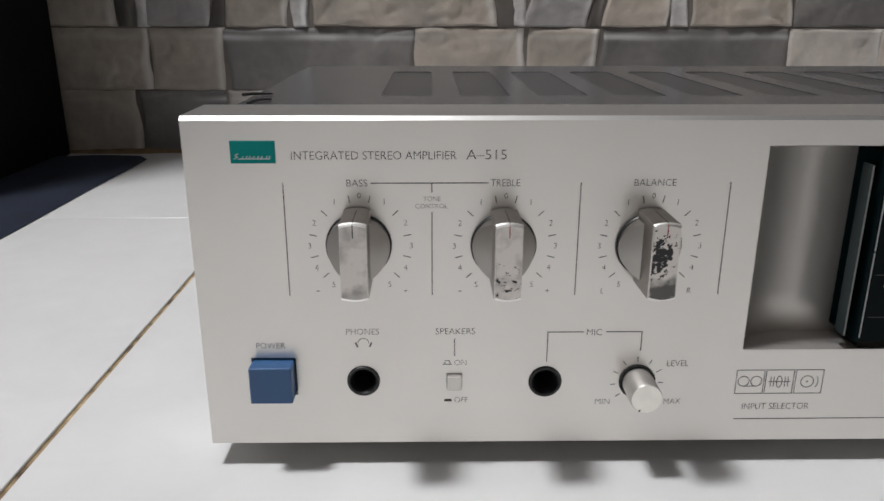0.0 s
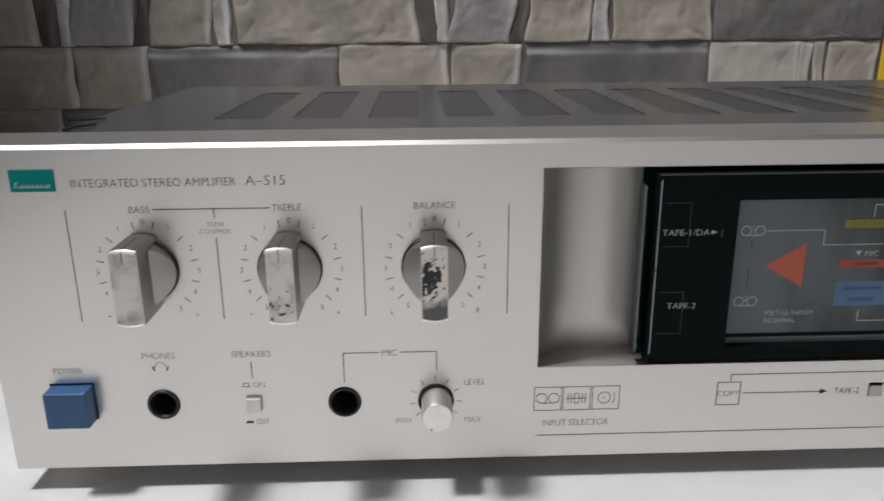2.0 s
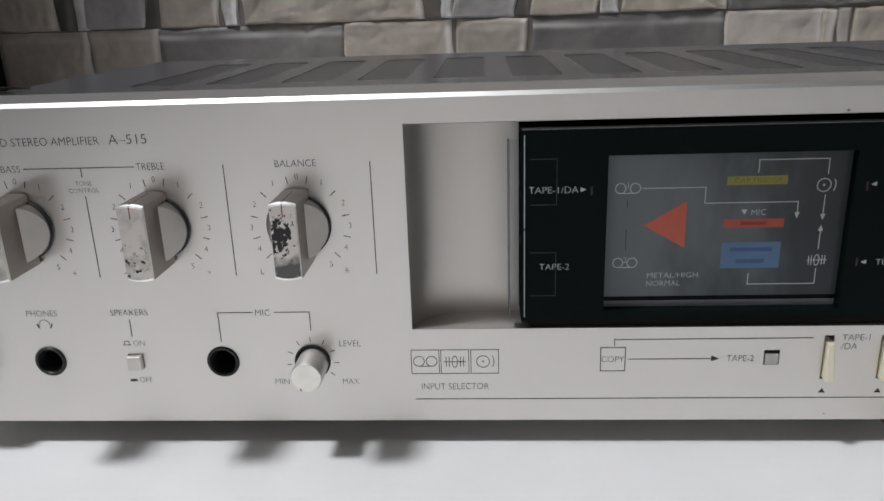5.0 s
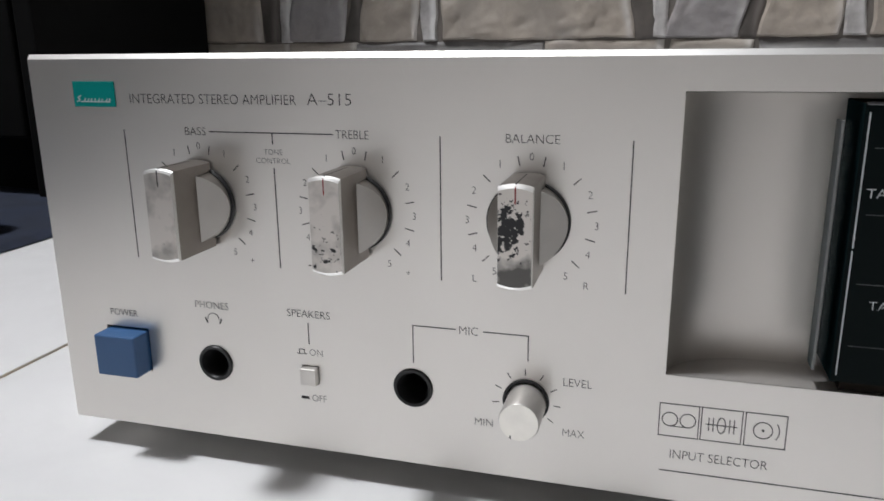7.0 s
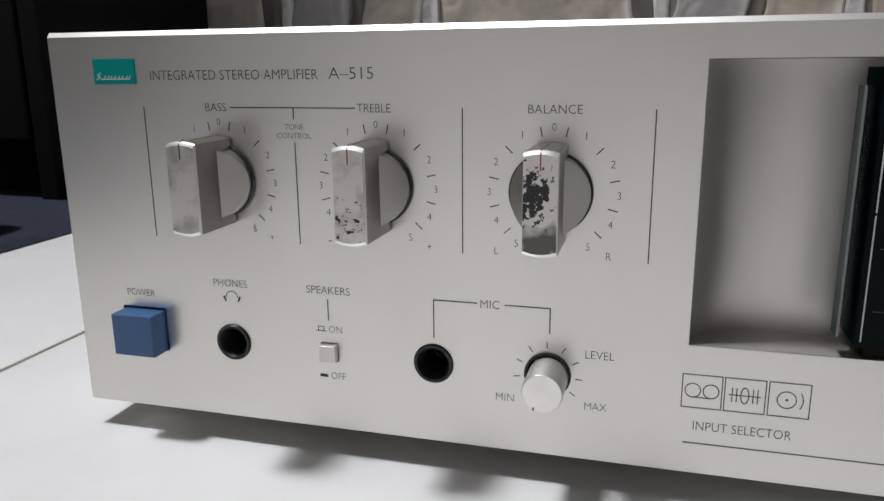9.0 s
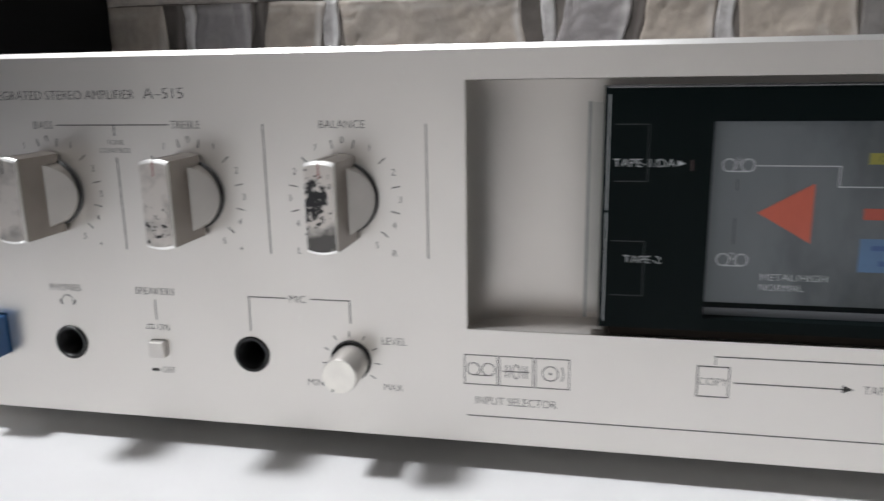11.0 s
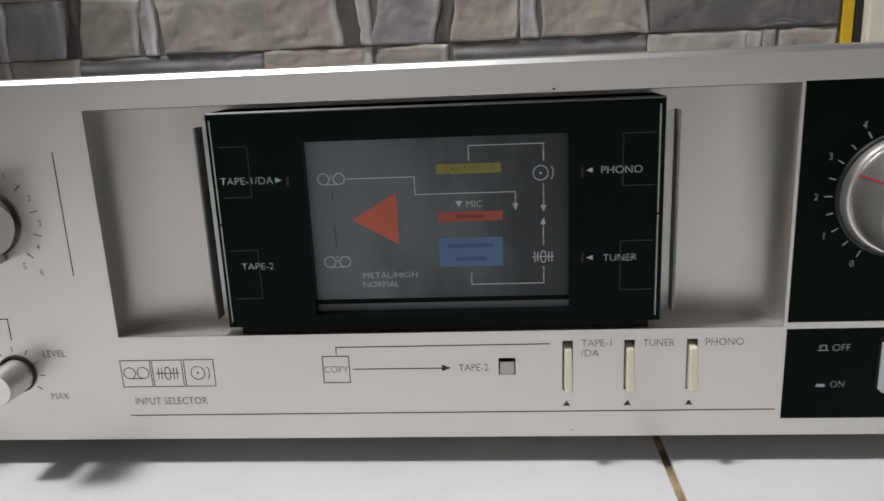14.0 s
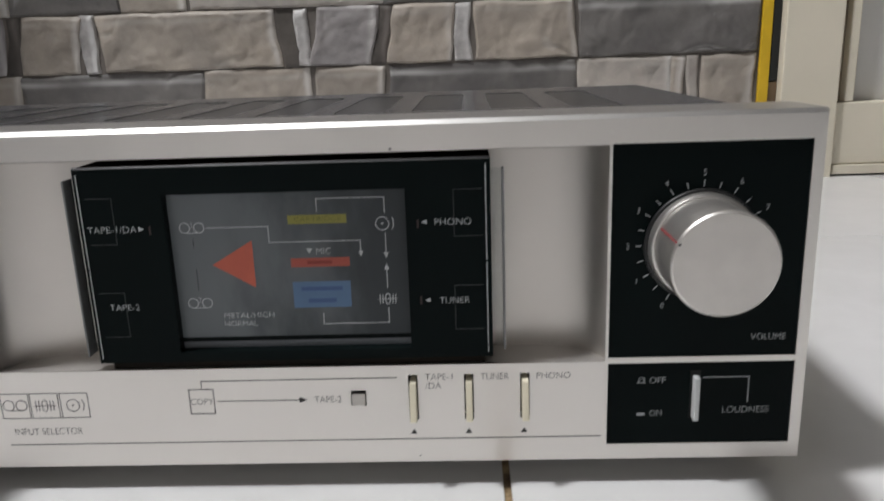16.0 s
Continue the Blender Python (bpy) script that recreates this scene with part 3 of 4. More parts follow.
def cloth():
    """A dark blue floor cloth with a soft wavy edge."""
    b = bmesh.new()
    nx, ny = 24, 80
    g = []
    for i in range(nx + 1):
        col = []
        for j in range(ny + 1):
            # forward part is unseen, added to darken the panel's reflection on the left
            y = -1.40 + 1.932 * j / ny
            edge = -0.212 + 0.006 * noise.noise(Vector((y * 7, 0, 3)))
            x = edge - 0.75 * (i / nx) ** 1.5
            lift = 0.004 + 0.006 * max(0, noise.noise(Vector((x * 9, y * 9, 1)))) * min(1, i / 4)
            col.append(b.verts.new((x, y, (lift if i else 0.0008) + FZ)))
        g.append(col)
    for i in range(nx):
        for j in range(ny):
            b.faces.new((g[i][j], g[i + 1][j], g[i + 1][j + 1], g[i][j + 1]))
    return tagged(link("floor_cloth", b, NAVY, smooth=True), "dark navy blue cloth spread on the tiled floor", "cloth")


cloth()
bag = thing("bag", (-0.30, 0.175, 0.008), "slumped black fabric bag with a grey patch in the corner", "bag")


def lump(x0, x1, y0, y1, z0, z1, seed):
    b = box(x0, x1, y0, y1, z0, z1, min(x1 - x0, y1 - y0, z1 - z0) * 0.35, seg=4)
    for v in b.verts:
        q = v.co * 14 + Vector((seed, 0, 0))
        v.co += 0.006 * Vector((noise.noise(q), noise.noise(q + Vector((3, 1, 7))), noise.noise(q + Vector((9, 4, 2)))))
        v.co.z = max(v.co.z, z0)
    return b


part("body", lump(-0.355, -0.245, 0.125, 0.222, 0.009, 0.060, 1), BAG, bag, smooth=True)
part("flap", lump(-0.360, -0.262, 0.135, 0.215, 0.056, 0.105, 4), GREY_CLOTH, bag, "grey fabric flap", smooth=True)

# ---- the amplifier ----
F = 0.013                                       # height of the front panel's lower edge
amp = thing("amplifier", (0.215, 0.13, FZ), "silver integrated stereo amplifier with worn knobs on tiled floor", "amplifier")
TOP = F + 0.1077


def Z(z):
    return z + F


REC = (0.1754, 0.3686, 0.0318, 0.0988)
KN = [(0.0515, 0.0681), (0.0962, 0.0679), (0.1413, 0.0678)]
holes = [rect(REC[0], REC[1], Z(REC[2]), Z(REC[3])), rect(0.3695, 0.4266, Z(0.0329), Z(0.0991)), rect(0.3695, 0.4266, Z(0.0034), Z(0.0310)),
         circle(0.0515, Z(0.0213), 0.0054), circle(0.1112, Z(0.0207), 0.0055), circle(0.1416, Z(0.0206), 0.0060),
         rect(0.0787, 0.0839, Z(0.0183), Z(0.0238)), rect(0.2886, 0.2935, Z(0.0183), Z(0.0235)), rect(0.0153, 0.0298, Z(0.0163), Z(0.0297))]
SLOT = (0.3070, 0.3246, 0.3422)
for sx in SLOT:
    holes.append(rect(sx, sx + 0.0030, Z(0.0131), Z(0.0285)))
face = plate(rect(0, 0.43, F - 0.0018, TOP - 0.0013), holes, 0.0, 0.026, 0.0045)
part("front_panel", face, SILVER, amp, "satin silver aluminium front panel")
# bright bevel and the top of the panel
b = bmesh.new()
prof = [(0.0, TOP - 0.0013), (0.0010, TOP), (0.027, TOP), (0.027, TOP - 0.004)]
va = [b.verts.new((0.0, y, z)) for y, z in prof]
vb = [b.verts.new((0.43, y, z)) for y, z in prof]
for i in range(len(prof) - 1):
    b.faces.new((va[i], vb[i], vb[i + 1], va[i + 1]))
b.faces.new(va + [b.verts.new((0.0, 0.026, TOP - 0.0045))])
b.faces.new(vb + [b.verts.new((0.43, 0.026, TOP - 0.0045))])
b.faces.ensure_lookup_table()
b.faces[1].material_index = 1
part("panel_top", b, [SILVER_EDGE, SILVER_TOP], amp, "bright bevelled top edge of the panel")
part("panel_back", box(0.001, 0.429, 0.0165, 0.026, F + 0.001, TOP - 0.005), HOLE, amp)

# concave recess round the display
b = bmesh.new()
DEEP = 0.0150
pts = [(REC[0] + 0.0220 * (1 - math.cos(a)), DEEP * math.sin(a)) for a in np.linspace(0, math.pi / 2, 26)]
pts += [(REC[1] - (x - REC[0]), y) for x, y in reversed(pts)]
lo = [b.verts.new((x, y, Z(REC[2]))) for x, y in pts]
hi = [b.verts.new((x, y, Z(REC[3]))) for x, y in pts]
for i in range(len(pts) - 1):
    b.faces.new((lo[i], lo[i + 1], hi[i + 1], hi[i]))
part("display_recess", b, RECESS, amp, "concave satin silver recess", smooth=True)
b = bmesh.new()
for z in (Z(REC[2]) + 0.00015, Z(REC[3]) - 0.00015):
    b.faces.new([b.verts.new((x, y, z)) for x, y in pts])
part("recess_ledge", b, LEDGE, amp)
for xa, xb, wa, wb, inner in ((0.2067, 0.2073, 0.2072, 0.2110, 1), (0.3373, 0.3379, 0.3336, 0.3374, -1)):
    b = box(xa, xb, -0.0014, 0.0040, Z(0.0372), Z(0.0930), 0.0001)
    b.normal_update()
    for fc in b.faces:
        fc.material_index = 1 if fc.normal.y < -0.9 or fc.normal.x * inner > 0.9 else 0
    strip = part("guide_strip", b, [STRIP_EDGE, STRIP_BRIGHT], amp, "thin dark teal-grey acrylic strip beside the display block")
    part("strip_web", box(wa, wb, 0.0030, 0.0034, Z(0.0374), Z(0.0928)), STRIP, strip, "clear acrylic web behind the strip")

# display block
YD = -0.0020
WIN = (0.2366, 0.3088, 0.0384, 0.0882)
b = plate(rect(0.2107, 0.3339, Z(0.0352), Z(0.0967)), [rect(WIN[0], WIN[1], Z(WIN[2]), Z(WIN[3]))], YD, DEEP - YD, 0.0036)
b.normal_update()
for fc in b.faces:
    mid = fc.calc_center_median()
    fc.material_index = 1 if mid.z > Z(0.0966) else 2 if mid.x < 0.2108 or mid.x > 0.3338 else 0
disp = part("display_block", b, [GLASS, MATT_BLACK, BLOCK_SIDE], amp, "glossy black display block")
part("block_foot", box(0.2133, 0.3313, 0.0010, DEEP, Z(0.0321), Z(0.0353)), MATT_BLACK, disp)
part("window_back", box(0.2340, 0.3114, 0.00165, 0.0026, Z(0.0360), Z(0.0910)), GLASS, disp)
# thin metallic strip added so that the upper edge's highlight shows
b = bmesh.new()
pr = [(-0.00210, Z(0.0966)), (-0.00180, Z(0.0970)), (-0.0010, Z(0.0967)), (-0.0019, Z(0.0961))]
va = [b.verts.new((0.2110, y, z)) for y, z in pr]
vb = [b.verts.new((0.3336, y, z)) for y, z in pr]
for i in range(4):
    b.faces.new((va[i], va[(i + 1) % 4], vb[(i + 1) % 4], vb[i]))
b.faces.new(va), b.faces.new(vb)
part("polished_edge", b, EDGE, disp, "polished upper edge of the display block")
for x in (0.2117, 0.3325):
    part("white_line", strokes([[(x, Z(0.0947)), (x, Z(0.0663))], [(x, Z(0.0653)), (x, Z(0.0369))]], 0.0003, YD), WHITE_INK, disp)
for pts in ([(0.2135, 0.0876), (0.2214, 0.0876), (0.2214, 0.0735), (0.2135, 0.0735)], [(0.2135, 0.0582), (0.2214, 0.0582), (0.2214, 0.0439), (0.2135, 0.0439)],
            [(0.3313, 0.0876), (0.3230, 0.0876), (0.3230, 0.0736), (0.3313, 0.0736)], [(0.3313, 0.0583), (0.3227, 0.0583), (0.3227, 0.0443), (0.3313, 0.0443)]):
    part("printed_bracket", strokes([[(x, Z(z)) for x, z in pts]], 0.00022, YD), GREY_INK, disp)
for words, x0, x1, z0, z1 in (("TAPE-1/DA", 0.2130, 0.2279, 0.0771, 0.0791), ("TAPE-2", 0.2163, 0.2256, 0.0526, 0.0545), ("PHONO", 0.3173, 0.3281, 0.0770, 0.0790), ("TUNER", 0.3180, 0.3271, 0.0527, 0.0546)):
    text(words, x0, x1, Z(z0), Z(z1), WHITE_INK, disp, YD)
part("arrow", shape([(0.2285, Z(0.0788)), (0.2285, Z(0.0774)), (0.2303, Z(0.0780))], YD), WHITE_INK, disp)
part("arrow", shape([(0.3150, Z(0.0788)), (0.3150, Z(0.0774)), (0.3133, Z(0.0780))], YD), WHITE_INK, disp)
part("arrow", shape([(0.3152, Z(0.0545)), (0.3152, Z(0.0531)), (0.3135, Z(0.0538))], YD), WHITE_INK, disp)
for x, z in ((0.2319, 0.0776), (0.3123, 0.0775), (0.3124, 0.0538)):
    part("indicator", box(x - 0.0003, x + 0.0003, YD - 0.0001, YD, Z(z - 0.0013), Z(z + 0.0013)), material("dim_red_window", (0.028, 0.009, 0.009), 0.4), disp)
YB = 0.0016
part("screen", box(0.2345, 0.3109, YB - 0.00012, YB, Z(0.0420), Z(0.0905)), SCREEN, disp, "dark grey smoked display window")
part("screen_bar", box(0.2345, 0.3109, YB - 0.00012, YB, Z(0.0385), Z(0.0405)), SCREEN_BAR, disp)
YS = YB - 0.00012
scr = disp
part("orange_triangle", shape([(0.2485, Z(0.0655)), (0.2613, Z(0.0730)), (0.2613, Z(0.0580))], YS), ORANGE, scr, "orange triangular indicator")
part("yellow_indicator", shape(rect(0.2728, 0.2906, Z(0.0777), Z(0.0804)), YS), YELLOW_WIN, scr, "yellow indicator bar")
part("red_indicator", shape(rect(0.2728, 0.2908, Z(0.0642), Z(0.0670)), YS), RED_WIN, scr, "red indicator bar")
part("blue_indicator", shape(rect(0.2727, 0.2906, Z(0.0511), Z(0.0595)), YS), BLUE_WIN, scr, "blue indicator block")
YT = YS - 0.00006
text("CARTRIDGE", 0.2748, 0.2890, Z(0.0784), Z(0.0798), material("dim_yellow_ink", (0.12, 0.11, 0.02), 0.5), scr, YT)
bars = material("dim_blue_ink", (0.05, 0.10, 0.24), 0.5)
part("printed_bar", shape(rect(0.2753, 0.2881, Z(0.0566), Z(0.0578)), YT), bars, scr)
part("printed_bar", shape(rect(0.2773, 0.2860, Z(0.0527), Z(0.0540)), YT), bars, scr)
part("printed_bar", shape(rect(0.2778, 0.2854, Z(0.0651), Z(0.0661)), YT), material("dim_red_ink", (0.25, 0.03, 0.02), 0.5), scr)
PALE = material("pale_grey_ink", (0.56, 0.58, 0.59), 0.5)
tapes = []
for cz in (0.0773, 0.0533):
    tapes += [ring_pts(0.2411, Z(cz), 0.00155), ring_pts(0.2455, Z(cz), 0.00155), [(0.2411, Z(cz - 0.00155)), (0.2455, Z(cz - 0.00155))]]
part("tape_symbol", strokes(tapes[:3], 0.00025, YS), PALE, scr)
part("tape_symbol", strokes(tapes[3:], 0.00025, YS), PALE, scr)
text("1", 0.2433, None, Z(0.0774), Z(0.0792), PALE, scr, YS)
text("2", 0.2433, None, Z(0.0534), Z(0.0552), PALE, scr, YS)
part("printed_line", strokes([[(0.2477, Z(0.0772)), (0.2666, Z(0.0772)), (0.2666, Z(0.0722)), (0.2944, Z(0.0722)), (0.2944, Z(0.0680))]], 0.00025, YS), PALE, scr)
part("printed_line", strokes([[(0.2818, Z(0.0814)), (0.2818, Z(0.0853)), (0.3022, Z(0.0853)), (0.3022, Z(0.0806))]], 0.00025, YS), PALE, scr)
part("printed_line", strokes([[(0.2816, Z(0.0491)), (0.2816, Z(0.0457)), (0.3020, Z(0.0457)), (0.3020, Z(0.0505))]], 0.00025, YS), PALE, scr)
part("printed_line", strokes([[(0.3021, Z(0.0742)), (0.3021, Z(0.0675))], [(0.3020, Z(0.0636)), (0.3020, Z(0.0570))]], 0.00025, YS), PALE, scr)
part("printed_line", strokes([[(0.2433, Z(0.0738)), (0.2433, Z(0.0712))], [(0.2433, Z(0.0640)), (0.2433, Z(0.0575))]], 0.00025, YS), GREY_INK, scr)
for x, z, s in ((0.2944, 0.0675, 1), (0.3021, 0.0668, 1), (0.3020, 0.0642, -1)):
    part("arrow", shape([(x - 0.0008, Z(z + 0.0014 * s)), (x + 0.0008, Z(z + 0.0014 * s)), (x, Z(z - 0.0005 * s))], YS), PALE, scr)
part("arrow", shape([(0.2777, Z(0.0700)), (0.2796, Z(0.0700)), (0.2787, Z(0.0684))], YS), PALE, scr)
text("MIC", 0.2808, 0.2852, Z(0.0682), Z(0.0700), PALE, scr, YS)
text("METAL/HIGH", 0.2504, 0.2661, Z(0.0482), Z(0.0499), PALE, scr, YS)
text("NORMAL", 0.2503, 0.2607, Z(0.0455), Z(0.0472), PALE, scr, YS)
part("record_symbol", strokes([ring_pts(0.3014, Z(0.0772), 0.0020), ring_pts(0.3014, Z(0.0772), 0.0002, steps=6), ring_pts(0.3014, Z(0.0772), 0.0034, a0=-30, a1=30, steps=8)], 0.00026, YS), PALE, scr)


def tuner_icon(cx, cz, s, y, mat, parent):
    ls = [[(cx - 2.9 * s, cz), (cx + 2.9 * s, cz)], ring_pts(cx, cz, 0.75 * s, 1.7 * s)]
    for k in (-2.4, -1.55, 1.55, 2.4):
        ls.append([(cx + k * s, cz - 1.4 * s), (cx + k * s, cz + 1.4 * s)])
    part("tuner_symbol", strokes(ls, 0.00025, y), mat, parent)


tuner_icon(0.3019, Z(0.0534), 0.001, YS, PALE, scr)

# green-blue badge with a plain white bar
badge = part("badge", box(0.0142, 0.0276, -0.0003, 0.0, Z(0.0937), Z(0.1005), 0.0001), TEAL, amp, "teal enamel badge with a white mark")
marks = [[(0.0165, Z(0.0966)), (0.0157, Z(0.0962)), (0.0163, Z(0.0956)), (0.0154, Z(0.0951))]]
marks += [[(x, Z(0.0951)), (x + 0.0004, Z(0.0958))] for x in (0.0176, 0.0188, 0.0197, 0.0209, 0.0222, 0.0233, 0.0247, 0.0256)]
marks += [[(0.0166, Z(0.0951)), (0.0258, Z(0.0951))]]
part("badge_mark", strokes(marks, 0.00032, -0.0003), WHITE_INK, badge)

# printing on the panel
for words, x0, x1, z0, z1 in (("INTEGRATED STEREO AMPLIFIER", 0.0322, 0.0815, 0.0948, 0.0973), ("A\u2013515", 0.0845, 0.0965, 0.0948, 0.0977), ("BASS", 0.0484, 0.0546, 0.0866, 0.0887), ("TREBLE", 0.0919, 0.1008, 0.0866, 0.0887),
                              ("BALANCE", 0.1355, 0.1483, 0.0866, 0.0887), ("TONE", 0.0715, 0.0768, 0.0820, 0.0834), ("CONTROL", 0.0691, 0.0789, 0.0797, 0.0811), ("POWER", 0.0173, 0.0266, 0.0331, 0.0351),
                              ("PHONES", 0.0464, 0.0570, 0.0378, 0.0399), ("SPEAKERS", 0.0752, 0.0879, 0.0378, 0.0399), ("ON", 0.0813, 0.0852, 0.0268, 0.0287), ("OFF", 0.0814, 0.0857, 0.0131, 0.0151),
                              ("MIC", 0.1240, 0.1289, 0.0372, 0.0394), ("LEVEL", 0.1510, 0.1581, 0.0260, 0.0281), ("MIN", 0.1282, 0.1330, 0.0122, 0.0142), ("MAX", 0.1512, 0.1567, 0.0121, 0.0141),
                              ("INPUT SELECTOR", 0.1777, 0.2001, 0.0099, 0.0122), ("COPY", 0.2369, 0.2442, 0.0196, 0.0217), ("TAPE-2", 0.2769, 0.2855, 0.0196, 0.0218), ("TAPE-1", 0.3124, 0.3210, 0.0267, 0.0288),
                              ("/DA", 0.3124, 0.3174, 0.0236, 0.0258), ("TUNER", 0.3299, 0.3387, 0.0265, 0.0286), ("PHONO", 0.3474, 0.3579, 0.0265, 0.0286)):
    text(words, x0, x1, Z(z0), Z(z1), FADED if words in ("POWER", "ON", "OFF", "MIN", "MAX", "TONE", "CONTROL", "PHONES") else INK, amp)
LW = 0.0003
for lines in ([[(0.0292, Z(0.0876)), (0.0292, Z(0.0515))]], [[(0.1193, Z(0.0876)), (0.1193, Z(0.0515))]], [[(0.1649, Z(0.0876)), (0.1649, Z(0.0515))]],
              [[(0.0558, Z(0.0876)), (0.0911, Z(0.0876))], [(0.0741, Z(0.0876)), (0.0741, Z(0.0848))], [(0.0741, Z(0.0784)), (0.0741, Z(0.0515))]],
              [[(0.0813, Z(0.0361)), (0.0813, Z(0.0303))]], [[(0.1114, Z(0.0281)), (0.1114, Z(0.0384)), (0.1229, Z(0.0384))], [(0.1304, Z(0.0384)), (0.1419, Z(0.0384)), (0.1419, Z(0.0318))]],
              [[(0.1756, Z(0.0063)), (0.3676, Z(0.0064))]], [[(0.2409, Z(0.0255)), (0.2409, Z(0.0276)), (0.3033, Z(0.0277))]], [[(0.2458, Z(0.0206)), (0.2725, Z(0.0206))]],
              [[(0.2366, Z(0.0164)), (0.2445, Z(0.0164)), (0.2445, Z(0.0248)), (0.2366, Z(0.0248)), (0.2366, Z(0.0164))]]):
    part("printed_line", strokes(lines, LW, 0.0), INK, amp)
part("arrow", shape([(0.2720, Z(0.0217)), (0.2720, Z(0.0196)), (0.2746, Z(0.0206))], 0.0), INK, amp)
for sx in SLOT:
    part("arrow", shape([(sx + 0.0001, Z(0.0081)), (sx + 0.0023, Z(0.0081)), (sx + 0.0012, Z(0.0098))], 0.0), INK, amp)
for x0, x1 in ((0.1746, 0.1838), (0.1844, 0.1936), (0.1943, 0.2034)):
    part("printed_frame", strokes([[(x0, Z(0.0158)), (x1, Z(0.0158)), (x1, Z(0.0244)), (x0, Z(0.0244)), (x0, Z(0.0158))]], 0.00025, 0.0), INK, amp)
part("tape_symbol", strokes([ring_pts(0.1771, Z(0.0203), 0.0018), ring_pts(0.1813, Z(0.0203), 0.0018), [(0.1772, Z(0.0185)), (0.1815, Z(0.0185))]], 0.00025, 0.0), INK, amp)
tuner_icon(0.1890, Z(0.0201), 0.0012, 0.0, INK, amp)
part("record_symbol", strokes([ring_pts(0.1983, Z(0.0201), 0.0021), ring_pts(0.1983, Z(0.0201), 0.0002, steps=6), ring_pts(0.1983, Z(0.0201), 0.0036, a0=-32, a1=32, steps=8)], 0.00025, 0.0), INK, amp)
part("headphone_symbol", strokes([ring_pts(0.0519, Z(0.0347), 0.0018, 0.0018, a0=0, a1=180, steps=12)], 0.0002, 0.0), INK, amp)
part("headphone_symbol", strokes([[(0.0494, Z(0.0348)), (0.0499, Z(0.0337))], [(0.0544, Z(0.0348)), (0.0539, Z(0.0337))]], 0.0005, 0.0), INK, amp)
part("push_symbol", strokes([[(0.0776, Z(0.0271)), (0.0782, Z(0.0271)), (0.0782, Z(0.0284)), (0.0798, Z(0.0284)), (0.0798, Z(0.0271)), (0.0804, Z(0.0271)), (0.0776, Z(0.0271))]], 0.00022, 0.0), INK, amp)
part("push_symbol", shape([(0.0779, Z(0.0135)), (0.0806, Z(0.0135)), (0.0803, Z(0.0144)), (0.0782, Z(0.0144))], 0.0), INK, amp)

# small dents and dirt specks on the panel
for px, pz, pr_ in ((0.3050, 0.0996, 0.00035), (0.3099, 0.0004, 0.0002)):
    part("dirt_speck", shape(ring_pts(px, Z(pz), pr_ * 1.3, pr_, steps=9)[:-1], 0.0), FADED, amp)

# tone and balance knobs with their scales
FINISH = [worn("scuffed_knob_front", 3.0, 0.02, 0.05, 0.06), worn("spotted_knob_front", 1.7, 0.105, Z(0.0590), Z(0.0670)), worn("chipped_knob_front", 0.4, 0.275, Z(0.0662), Z(0.0735), 0.1410, 600)]
LABELS = ["scuffed silver bar knob", "silver bar knob with chipped spots", "silver bar knob worn through to black"]
